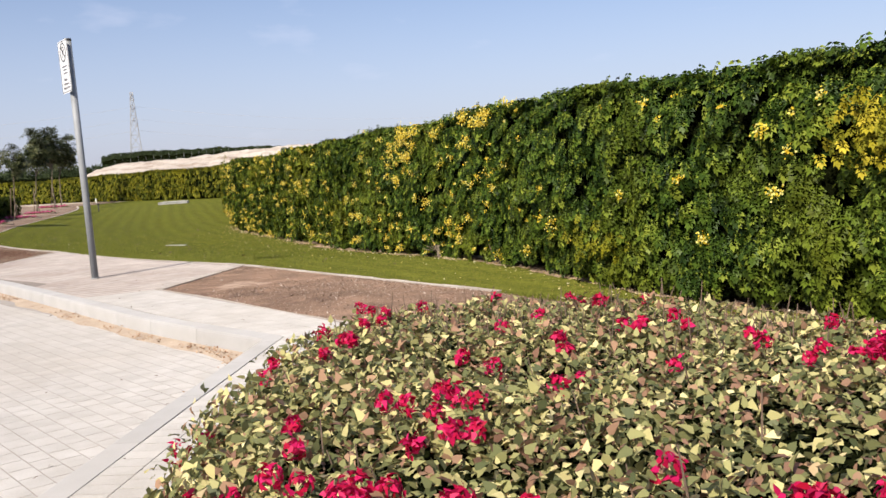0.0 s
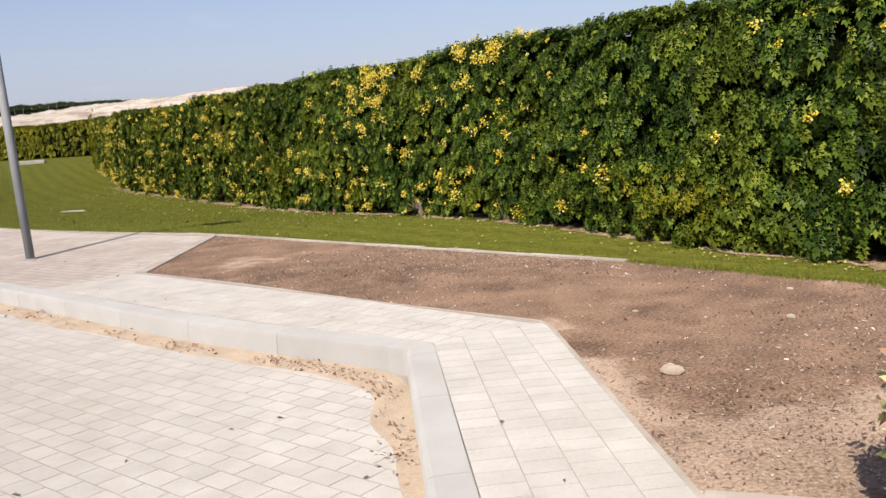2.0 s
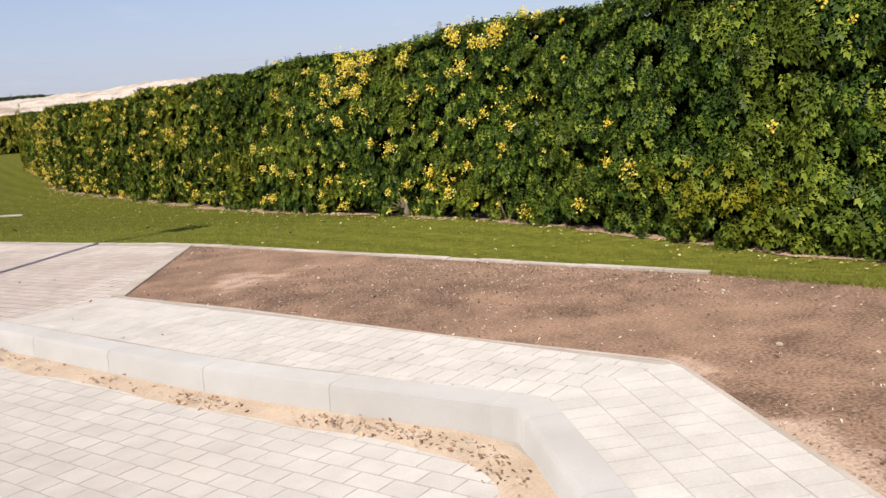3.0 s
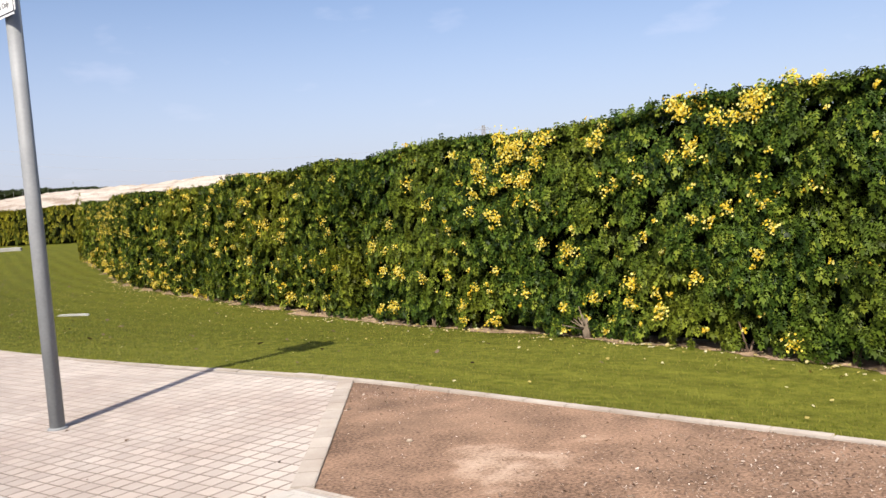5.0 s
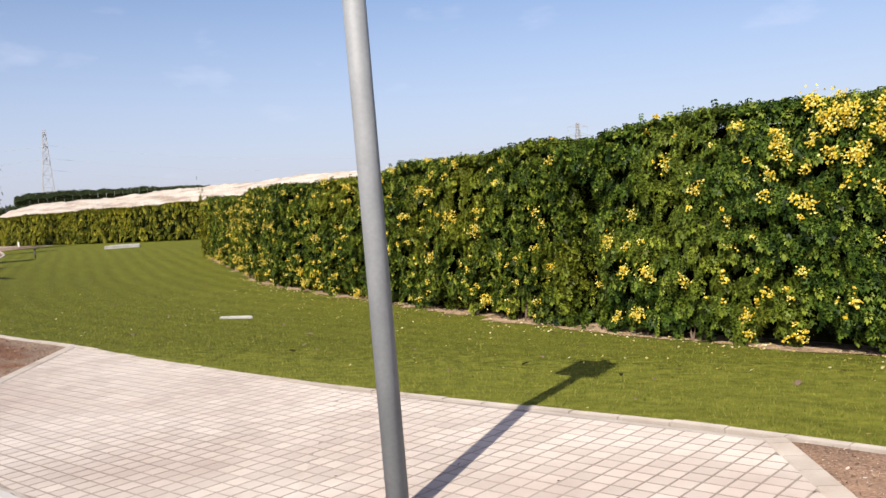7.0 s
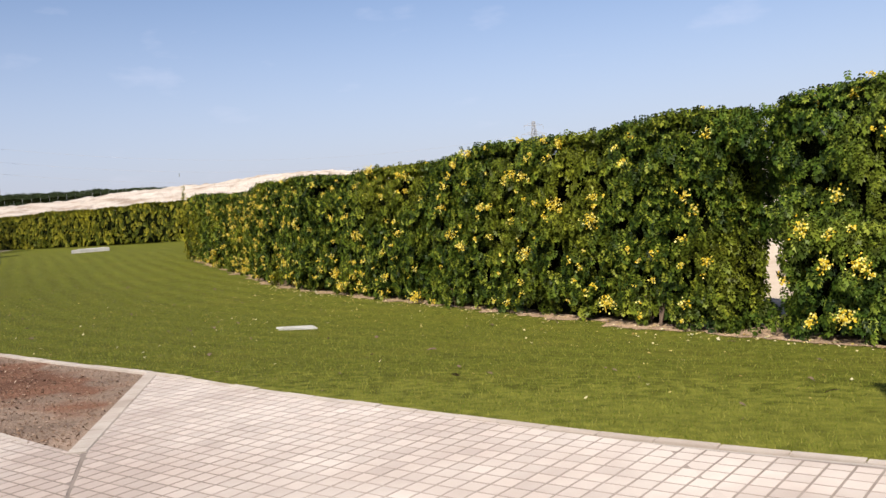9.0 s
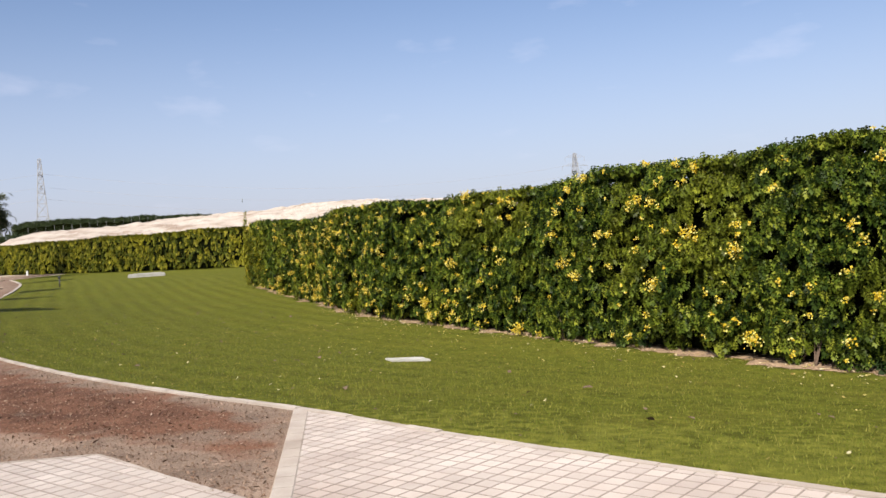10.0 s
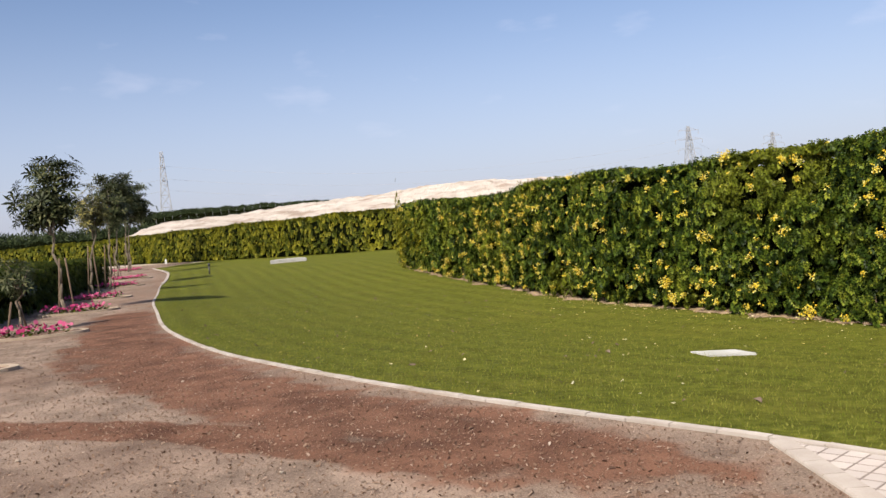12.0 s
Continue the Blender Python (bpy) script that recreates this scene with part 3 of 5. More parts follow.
# ---- paving blocks ----
def clip_to(poly, a, b):
    """The part of a plan polygon on the left of the line a to b."""
    out = []
    side = [(b[0] - a[0]) * (p[1] - a[1]) - (b[1] - a[1]) * (p[0] - a[0]) for p in poly]
    for i, p in enumerate(poly):
        j = (i + 1) % len(poly)
        if side[i] >= 0:
            out.append(p)
        if (side[i] >= 0) != (side[j] >= 0):
            s = side[i] / (side[i] - side[j])
            out.append((p[0] + s * (poly[j][0] - p[0]), p[1] + s * (poly[j][1] - p[1])))
    return out


def area(poly):
    return 0.5 * sum(p[0] * q[1] - q[0] * p[1] for p, q in zip(poly, poly[1:] + poly[:1]))


def block(poly, z, verts, faces, worn=0.0025):
    """A paving block with a worn rim over a plan polygon, added to verts and faces."""
    n, k = len(poly), len(verts)
    cx, cy = sum(p[0] for p in poly) / n, sum(p[1] for p in poly) / n
    for s, dz in ((worn, 0.0), (0.0, -0.0006), (0.0, -0.04)):
        for p in poly:
            d = math.hypot(p[0] - cx, p[1] - cy) + 1e-6
            f = max(0.0, 1 - 1.4 * s / d)
            verts.append((cx + (p[0] - cx) * f, cy + (p[1] - cy) * f, z + dz))
    faces.append(tuple(range(k, k + n)))
    for r in (0, n):
        for i in range(n):
            j = (i + 1) % n
            faces.append((k + r + i, k + r + n + i, k + r + n + j, k + r + j))


def pave(region, origin, angle, lx, ly, gap, bond, z, parent, one, many, near, name="paver"):
    """Blocks over a convex plan region (anticlockwise). Whole blocks near the point near become single pieces, up to 300; the rest is joined."""
    ca, sa = math.cos(radians(angle)), math.sin(radians(angle))
    loc = [((x - origin[0]) * ca + (y - origin[1]) * sa, -(x - origin[0]) * sa + (y - origin[1]) * ca) for x, y in region]
    x0, x1 = min(p[0] for p in loc), max(p[0] for p in loc)
    y0, y1 = min(p[1] for p in loc), max(p[1] for p in loc)
    whole, verts, faces = [], [], []
    for j in range(int(y0 / ly) - 2, int(y1 / ly) + 2):
        for i in range(int(x0 / lx) - 2, int(x1 / lx) + 2):
            a, b = (i + bond * (j % 2)) * lx, j * ly
            q = [(a + gap / 2, b + gap / 2), (a + lx - gap / 2, b + gap / 2), (a + lx - gap / 2, b + ly - gap / 2), (a + gap / 2, b + ly - gap / 2)]
            c = q
            for m in range(len(loc)):
                c = clip_to(c, loc[m], loc[(m + 1) % len(loc)])
                if len(c) < 3:
                    break
            if len(c) < 3 or area(c) < 0.0006:
                continue
            dz = 0.0006 * noise.noise(Vector((a * 3.1, b * 3.1, z + angle))) + rng.uniform(-0.0003, 0.0003)
            if abs(area(c) - area(q)) < 1e-7:
                whole.append((a + lx / 2, b + ly / 2, dz))
            else:
                w = [(origin[0] + p[0] * ca - p[1] * sa, origin[1] + p[0] * sa + p[1] * ca) for p in c]
                block(w, z + dz, verts, faces)
    to = lambda x, y: (origin[0] + x * ca - y * sa, origin[1] + x * sa + y * ca)
    whole.sort(key=lambda p: math.dist(to(p[0], p[1]), near))
    v1, f1 = [], []
    hx, hy = (lx - gap) / 2, (ly - gap) / 2
    block([(-hx, -hy), (hx, -hy), (hx, hy), (-hx, hy)], 0.0, v1, f1)
    me = mesh_of(name, v1, f1, one)
    lim = 300 if parent.get("blocks", 0) == 0 else 0
    parent["blocks"] = 1
    for x, y, dz in whole[:lim]:
        wx, wy = to(x, y)
        ob = part(name, me, parent)
        ob.matrix_basis = pose(wx, wy, z + dz, rng.uniform(-0.15, 0.15), rng.uniform(-0.15, 0.15), angle)
    for x, y, dz in whole[lim:]:
        block([to(x - hx, y - hy), to(x + hx, y - hy), to(x + hx, y + hy), to(x - hx, y + hy)], z + dz, verts, faces)
    if verts:
        part("paver_field", mesh_of("paver_field", verts, faces, many), parent, kind="stuff")


def thing_by(name):
    return bpy.data.objects[name]


# ---- kerb and edging ----
def sweep(line, profile, name, mat, gap=0.0):
    """A short length of a profile (offset to the right, height) along a plan line with heights."""
    line = np.asarray(line, float)
    nn = sides_of(line)
    verts, faces = [], []
    k = len(profile)
    for (x, y, z), (nx, ny) in zip(line, nn):
        for o, h in profile:
            verts.append((x + nx * o, y + ny * o, z + h))
    for i in range(len(line) - 1):
        for j in range(k):
            m = (j + 1) % k
            faces.append((i * k + j, i * k + m, (i + 1) * k + m, (i + 1) * k + j))
    faces.append(tuple(range(k)))
    faces.append(tuple(range((len(line) - 1) * k + k - 1, (len(line) - 1) * k - 1, -1)))
    me = mesh_of(name, verts, faces, mat)
    bm = bmesh.new()
    bm.from_mesh(me)
    bmesh.ops.recalc_face_normals(bm, faces=bm.faces)
    bm.to_mesh(me)
    bm.free()
    return me


def cut_line(line, length, gap):
    """Cuts a line into stretches with small gaps."""
    fine = even(line, 0.03)
    per = max(3, int(round(length / 0.03)))
    out = []
    for i in range(0, len(fine) - 3, per):
        s = fine[i:i + per + 1].copy()
        if len(s) < 3:
            continue
        d = s[-1] - s[-2]
        s[-1] = s[-1] - d / (np.linalg.norm(d) + 1e-9) * gap
        out.append(s[[0, len(s) // 3, 2 * len(s) // 3, -1]] if len(s) > 5 else s)
    return out


kerb = tagged(new("kerb"), "pale concrete kerb with rounded top edge", "kerb", kind="structure")
KP = [(0.0, -0.05), (0.004, 0.10), (0.007, 0.122), (0.015, 0.135), (0.028, 0.141), (0.155, 0.143), (0.155, -0.05)]
_leg1 = [(x, y, 0.0) for x, y in KERB[:3]]
_l1 = even(_leg1, 0.03)
_c2 = spline([(x, y) for x, y in KERB[2:]], 0.03)
_c2 = np.column_stack((_c2, np.zeros(len(_c2))))
for _line in (_l1[::-1][4:][::-1], _c2[4:]):
    for _s in cut_line(_line, 0.84, 0.004):
        part("kerb_stone", sweep(_s, KP, "kerb_stone", M_KERB), kerb)
# the bent stone at the corner
_corner = np.vstack((_l1[-5:], _c2[1:5]))
_cl = spline(_corner[[0, 2, 4, 6, 8], :2], 0.02)
part("kerb_stone", sweep(np.column_stack((_cl, np.zeros(len(_cl)))), KP, "kerb_stone", M_KERB), kerb)

EP = [(-0.030, -0.10), (-0.030, 0.001), (-0.026, 0.005), (0.026, 0.005), (0.030, 0.001), (0.030, -0.10)]
edging = tagged(new("lawn_edging"), "pale concrete block edging between lawn and path", "edging", kind="structure")
_e = EDGE[(EDGE[:, 1] > 8.3)]
_near_e = _e[_e[:, 1] < 48]
for _s in cut_line(np.column_stack((_near_e, np.full(len(_near_e), PAVE_Z))), 0.30, 0.008):
    _s = _s.copy()
    _s[:, 2] += rng.uniform(-0.002, 0.006)
    part("edging_block", sweep(_s, EP, "edging_block", M_EDGE), edging)
_far_e = even(_e[_e[:, 1] >= 47.7], 1.0)
part("edging_run", sweep(lift(_far_e), [(-0.06, -0.1), (-0.06, 0.03), (0.06, 0.03), (0.06, -0.1)], "edging_run", M_EDGE), edging, kind="stuff")
_x = cut_line(np.array([(-0.80, 4.60, PAVE_Z), (-0.45, 4.40, PAVE_Z), (2.2, 2.75, PAVE_Z)]), 0.6, 0.006)
bed_edging = tagged(new("bed_edging"), "pale concrete edging beside the flower bed", "edging", kind="structure")
for _s in _x:
    part("edging_block", sweep(_s, [(-0.03, -0.1), (-0.03, 0.004), (0.03, 0.004), (0.03, -0.1)], "edging_block", M_EDGE), bed_edging)
pad_edging = tagged(new("pad_edging"), "row of pale edging bricks beside the paving", "edging", kind="structure")
for _line in (PAD[:2], [PAD[-2], PAD[-1], (-7.82, 15.8)]):
    for _s in cut_line(np.array([(x, y, PAVE_Z) for x, y in _line]), 0.215, 0.008):
        part("edging_brick", sweep(_s, [(-0.055, -0.08), (-0.055, 0.0), (-0.048, 0.006), (0.048, 0.006), (0.055, 0.0), (0.055, -0.08)], "edging_brick", M_EDGE), pad_edging)
path_edging = tagged(new("path_edging"), "thin concrete edging of the footway", "edging", kind="structure")
for _line in (PATH_OUT, PATH_OUT2[1:]):
    for _s in cut_line(np.array([(x, y, PAVE_Z) for x, y in _line]), 0.5, 0.005):
        part("edging_block", sweep(_s, [(-0.012, -0.08), (-0.012, 0.001), (0.012, 0.001), (0.012, -0.08)], "edging_block", M_EDGE), path_edging)

# ---- hedges ----
def compound(spread):
    """A feathered leaf in one piece: a thin stalk with three pairs of narrow leaflets and one at the tip."""
    v, f = [], []
    nodes = (0.10, 0.34, 0.56)
    for y in nodes:
        v += [(-0.008, y - 0.5, -0.10 * y * spread), (0.008, y - 0.5, -0.10 * y * spread)]
    f += [(0, 1, 3, 2), (2, 3, 5, 4)]
    sets = [(i, sgn, t, q) for i, (t, q) in enumerate(((66, 0.90), (56, 1.02), (42, 0.96))) for sgn in (-1, 1)] + [(2, 1, 2, 1.18)]
    for i, sgn, turn, q in sets:
        c, w = math.cos(radians(turn * sgn)), math.sin(radians(turn * sgn))
        base = nodes[i]
        k = len(v)
        for x, y, z in ((-0.115, 0.17, 0.03), (0, 0.40, -0.035), (0.115, 0.17, 0.03)):
            x, y = x * q, y * q
            v.append((x * c + y * w, base + y * c - x * w - 0.5, z - 0.10 * (base + y) * spread))
        f.append((2 * i + (sgn > 0), k, k + 1, k + 2))
    return v, f


LEAF_V, LEAF_F = compound(1.0)
PETAL_V = [(0, 0, 0), (-0.5, 0.35, 0.15), (-0.3, 0.95, 0.05), (0.3, 0.95, 0.05), (0.5, 0.35, 0.15)]
OVATE_V = [(0, 0, 0), (-0.27, 0.24, 0.07), (-0.17, 0.66, 0.05), (0, 1.05, -0.10), (0.17, 0.66, 0.05), (0.27, 0.24, 0.07)]
BLEAF_V = [(0, 0, 0), (-0.33, 0.22, 0.14), (-0.22, 0.62, 0.10), (0, 1.05, -0.12), (0.22, 0.62, 0.10), (0.33, 0.22, 0.14)]
OVATE_F = [(0, 1, 2, 3, 4, 5)]
QUAD = [(0, 1, 2, 3)]


def n2(x, y, z):
    return np.array([noise.noise(Vector(p)) for p in zip(x, y, z)])


def hedge(name, line, tall, thick, dens, size, leaf, label, flower=1.0, group="", hole=None, bulge=0.10, lush=None, skirt=0.17, thin_start=1.0, tip=0.36):
    """A clipped hedge along the plan line of its front: near-black core painted as inner shade, leaves over front, top,
    back and ends, yellow flowers.
    """
    line = np.asarray(line, float)[:, :2]
    L = np.concatenate(((0,), np.cumsum(np.linalg.norm(np.diff(line, axis=0), axis=1))))
    nn = sides_of(line)
    base = height(line[:, 0], line[:, 1])

    def at(s):
        return (np.stack([np.interp(s, L, line[:, i]) for i in (0, 1)], 1), np.stack([np.interp(s, L, nn[:, i]) for i in (0, 1)], 1), np.interp(s, L, base))

    th = lambda s: thick * (1 - (1 - thin_start) * (1 - smooth(0.2, 1.6, s)))
    rise = np.interp(line[:, 1], (7.0, 10.5, 13.0, 15.0, 17.5, 20.0, 22.5, 25.5, 30.0), (0.91, 0.945, 0.98, 0.975, 1.0, 0.988, 0.973, 0.976, 1.0))
    top = lambda s: tall * np.interp(s, L, rise) * (1 + 0.022 * np.sin(s * 0.55) + 0.016 * np.sin(s * 1.7 + 1))
    # the core: shade between the leaves is put into its near-black colour
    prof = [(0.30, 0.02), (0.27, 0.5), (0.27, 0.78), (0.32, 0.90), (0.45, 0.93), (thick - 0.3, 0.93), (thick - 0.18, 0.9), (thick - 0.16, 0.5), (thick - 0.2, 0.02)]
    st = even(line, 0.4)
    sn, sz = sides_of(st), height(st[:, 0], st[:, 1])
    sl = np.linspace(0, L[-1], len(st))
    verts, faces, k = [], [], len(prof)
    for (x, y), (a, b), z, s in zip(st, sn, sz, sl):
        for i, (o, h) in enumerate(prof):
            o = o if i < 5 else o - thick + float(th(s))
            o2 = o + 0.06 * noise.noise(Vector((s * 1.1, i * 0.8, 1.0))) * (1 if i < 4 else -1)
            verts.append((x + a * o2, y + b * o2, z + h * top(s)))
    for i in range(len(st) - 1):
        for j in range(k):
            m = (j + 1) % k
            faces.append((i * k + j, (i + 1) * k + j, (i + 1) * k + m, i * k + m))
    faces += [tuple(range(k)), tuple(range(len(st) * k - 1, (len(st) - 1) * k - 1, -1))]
    ob = thing(name, mesh_of(name, verts, faces, M_LEAF_SHADE, True), label, "hedge", group)
    # leaves
    P, N, S = [], [], []
    for lo, hi, d, sz_ in dens:
        sel = np.interp(np.array((lo, hi)), line[:, 1] if line[-1, 1] > line[0, 1] else line[::-1, 1], L)
        a, b = float(sel.min()), float(sel.max())
        if b - a < 0.05:
            continue
        per = 13
        n = int((b - a) * tall * d / per)
        s, h = rng.uniform(a, b, n), rng.uniform(0.055, 1.0, n)
        p, q, z = at(s)
        o = -bulge * 1.5 * n2(s * 0.9, h * 2.2, np.full(n, 5.0)) - 0.13 * n2(s * 2.6, h * 5.5, np.full(n, 9.0)) + rng.uniform(-0.08, 0.21, n) + skirt * np.clip(0.25 - h, 0, 1) * 3
        o += 0.16 * smooth(0.86, 1.0, h)
        c = np.column_stack((p + q * o[:, None], z + h * top(s)))
        out = np.column_stack((-q, np.full(n, 0.48) + 0.5 * smooth(0.8, 1.0, h)))
        out /= np.linalg.norm(out, axis=1)[:, None]
        i = np.repeat(np.arange(n), per)
        d3 = rng.normal(0, 1, (len(i), 3))
        d3 -= out[i] * (d3 * out[i]).sum(1)[:, None]
        rad = rng.uniform(0.2, 1.0, len(i)) * sz_ * 0.95
        d3 *= (rad / (np.linalg.norm(d3, axis=1) + 1e-9))[:, None]
        P.append(c[i] + d3 - out[i] * (rad ** 2 * 3.2)[:, None] + np.array((0, 0, -0.25)) * rad[:, None])
        N.append(out[i] + d3 * 4.2)
        S.append(sz_ * rng.uniform(0.75, 1.25, len(i)))
        n = int((b - a) * thick * d * 0.6)
        s = rng.uniform(a, b, n)
        o = rng.uniform(0.06, 0.96, n) * th(s)
        p, q, z = at(s)
        lump = 0.05 * n2(s * 1.4, o * 1.5, np.full(n, 2.0))
        P.append(np.column_stack((p + q * o[:, None], z + top(s) + lump + rng.uniform(-0.06, 0.05, n) - 0.10 * smooth(thick - 0.3, thick, o))))
        N.append(np.column_stack((-0.4 * q, np.ones(n))))
        S.append(sz_ * rng.uniform(0.7, 1.2, n))
        # shoots above the clipped top
        n = int((b - a) * 9)
        s, o = rng.uniform(a, b, n), rng.uniform(0.05, 0.5, n)
        p, q, z = at(s)
        P.append(np.column_stack((p + q * o[:, None], z + top(s) + rng.uniform(-0.02, 0.09, n))))
        N.append(np.column_stack((-0.7 * q, np.full(n, 0.5))))
        S.append(sz_ * rng.uniform(0.8, 1.2, n))
        n = int((b - a) * tall * d * 0.12)
        s, h = rng.uniform(a, b, n), rng.uniform(0.05, 1.0, n)
        p, q, z = at(s)
        P.append(np.column_stack((p + q * (th(s) + rng.uniform(-0.15, 0.02, n))[:, None], z + h * top(s))))
        N.append(np.column_stack((q, np.full(n, 0.3))))
        S.append(sz_ * rng.uniform(1.0, 1.6, n))
    for s0, sg in ((0.0, 1.0), (L[-1], -1.0)):
        n = int(thick * tall * dens[0 if s0 == 0 else -1][2])
        o, h = rng.uniform(0.0, 1.0, n) * th(s0), rng.uniform(0.03, 1.0, n)
        p, q, z = at(np.full(n, s0))
        t = np.stack((-q[:, 1], q[:, 0]), 1)
        P.append(np.column_stack((p + q * o[:, None] + t * (sg * rng.uniform(-0.04, 0.12, n))[:, None], z + h * top(s0))))
        N.append(np.column_stack((-sg * t, np.full(n, 0.4))))
        S.append(dens[0 if s0 == 0 else -1][3] * rng.uniform(0.7, 1.2, n))
    P, N, S = np.vstack(P), np.vstack(N), np.concatenate(S)
    part("leaves", soup("leaves", LEAF_V, LEAF_F, P, N, S, leaf, tip=tip, hang=0.72), ob, "dense feathered green leaves", "stuff")
    if flower:
        C, R, G = [], [], []
        n = int(L[-1] * tall * 24)
        s, h = rng.uniform(0, L[-1], n), rng.uniform(0.04, 1.03, n)
        p, q, z = at(s)
        y = p[:, 1]
        like = 0.30 + 0.9 * n2(s * 0.35, h * 0.9, np.full(n, 21.0)) + 0.55 * n2(s * 1.3, h * 2.4, np.full(n, 4.0))
        rich = np.zeros(n)
        if lush is not None:
            side, rich = lush(y, h)
            like = like + side
        keep = rng.uniform(0, 1, n) < np.clip(like, 0.015, 1) * flower * 0.78 + rich
        o = -bulge * n2(s * 0.9, h * 2.2, np.full(n, 5.0)) - 0.07
        o = np.where(h > 0.97, rng.uniform(0.0, 0.4, n), o)
        c = np.column_stack((p + q * o[:, None], z + h * top(s)))[keep]
        cq = q[keep]
        per = rng.choice([1, 2, 4, 7, 13], len(c), p=[0.34, 0.26, 0.22, 0.13, 0.05])
        per = np.where(rich[keep] > 0.2, np.maximum(per, rng.integers(5, 15, len(c))), per)
        idx = np.repeat(np.arange(len(c)), per * 8)
        spread = (0.0125 * np.sqrt(per))[idx]
        fp = c[idx] + rng.normal(0, 1, (len(idx), 3)) * spread[:, None]
        fn = np.column_stack((-cq[idx], np.full(len(idx), 0.5)))
        part("blossom", soup("blossom", PETAL_V, [(0, 1, 2, 3, 4)], fp, fn, rng.uniform(0.016, 0.029, len(idx)) * (size / 0.15), M_YELLOW, tip=0.6), ob, "clusters of bright yellow trumpet flowers", "stuff")
    return ob


def lush(y, h):
    """Where the near hedge flowers most."""
    top_patch = np.exp(-((y - 15.9) / 1.1) ** 4) * smooth(0.82, 0.93, h) + 0.5 * np.exp(-((y - 13.4) / 0.7) ** 4) * smooth(0.86, 0.95, h) + 0.28 * np.exp(-((y - 16.0) / 0.8) ** 2) * smooth(0.5, 0.8, h)
    side = 0.75 * np.exp(-((y - 16.4) / 2.2) ** 2) + 0.46 * smooth(17, 19, y) * (1 - smooth(25, 30, y)) + 0.48 * smooth(25, 30, y) - 0.42 * (1 - smooth(9.5, 13.5, y)) - 0.30 * smooth(36, 42, y) + 0.9 * smooth(47, 50, y)
    return side, 1.2 * top_patch


def yellowed(ob, x, y, z, wide, high, count, mat, big=1.0):
    """A patch of leaves that have turned yellow."""
    i = int(np.argmin(np.hypot(FACE[:, 0] - x, FACE[:, 1] - y)))
    nn = sides_of(FACE)[i]
    t = np.array((-nn[1], nn[0]))
    a, b = rng.normal(0, wide, count), rng.normal(0, high, count)
    o = rng.uniform(-0.16, 0.0, count) - 0.04
    p = np.column_stack((FACE[i][:2] + t * a[:, None] + nn * o[:, None], z + b))
    part("yellowed_leaves", soup("yellowed_leaves", LEAF_V, LEAF_F, p, np.tile((-nn[0], -nn[1], 0.4), (count, 1)), big * rng.uniform(0.10, 0.17, count), mat, tip=0.4, hang=0.55), ob, "patch of yellowed leaves", "stuff")


_gap = 19.28
_fa, _fb = FACE[FACE[:, 1] < _gap - 0.29], FACE[FACE[:, 1] > _gap + 0.20]
near_hedge = hedge("flowering_hedge", _fa, 2.36, 1.3, [(-2, 6, 300, 0.15), (6, 11, 640, 0.165), (11, 19, 980, 0.124)], 0.15, M_HEDGE, "tall clipped green hedge with yellow trumpet flowers", 0.60, "garden hedges", lush=lush)
yellowed(near_hedge, 3.4, 7.05, 1.40, 0.17, 0.17, 85, M_YLEAF)
# leafy growth that closes the upper part of the gap
_i = int(np.argmin(np.abs(FACE[:, 1] - _gap)))
_nn = sides_of(FACE)[_i]
_tt = np.array((-_nn[1], _nn[0]))
_m = 1300
_a, _h = rng.uniform(-0.5, 0.5, _m), rng.uniform(0, 1, _m)
_o = 0.60 * (1 - smooth(0.5, 0.8, _h)) + rng.uniform(-0.02, 0.45, _m)
_low = 0.92 - 0.20 * np.abs(_a) + 0.10 * np.sin(_a * 9.0)
_pp = np.column_stack((FACE[_i][:2] + _tt * _a[:, None] + _nn * _o[:, None], float(height(*FACE[_i][:2])[0]) + _low + (2.30 - _low) * _h))
_side = rng.uniform(0, 1, _m) < 0.08
_pp[_side, 2] = float(height(*FACE[_i][:2])[0]) + 0.30 * rng.uniform(0, 1, _side.sum()) ** 1.4
part("overhang", soup("overhang", LEAF_V, LEAF_F, _pp, np.tile((-_nn[0], -_nn[1], 0.4), (_m, 1)), rng.uniform(0.10, 0.17, _m), M_HEDGE, tip=0.5, hang=0.55), near_hedge, "leafy growth over the gap", "stuff")
yellowed(near_hedge, 1.75, 10.5, 0.36, 0.42, 0.14, 55, M_HEDGE_FAR)
far_end = hedge("flowering_hedge", _fb, 2.32, 1.3, [(19, 27, 880, 0.125), (27, 40, 620, 0.14), (40, 62, 300, 0.19)], 0.155, M_HEDGE_MID, "tall clipped green hedge curving round the lawn, with yellow flowers", 0.62, "garden hedges", lush=lush, thin_start=0.60, tip=0.62)
for _y in np.arange(44.5, 55.0, 1.3):
    _i = int(np.argmin(np.abs(FACE[:220, 1] - _y)))
    yellowed(far_end, FACE[_i][0], FACE[_i][1], float(height(*FACE[_i][:2])[0]) + 1.15, 0.8, 0.62, 130, M_HEDGE_FAR, 1.15)
hedge("flowering_hedge", FARFACE[::-1], 2.5, 1.6, [(66, 110, 230, 0.27)], 0.24, M_HEDGE_FAR, "distant clipped yellow-green flowering hedge behind the lawn", 0.5, "garden hedges")
CLIP_LINE = spline([(-24.6, 52.5), (-23.4, 47.5), (-22.0, 43.0), (-20.5, 38.0), (-19.6, 35.0), (-19.2, 32.4), (-18.0, 27.5), (-15.5, 22.0)], 0.4)
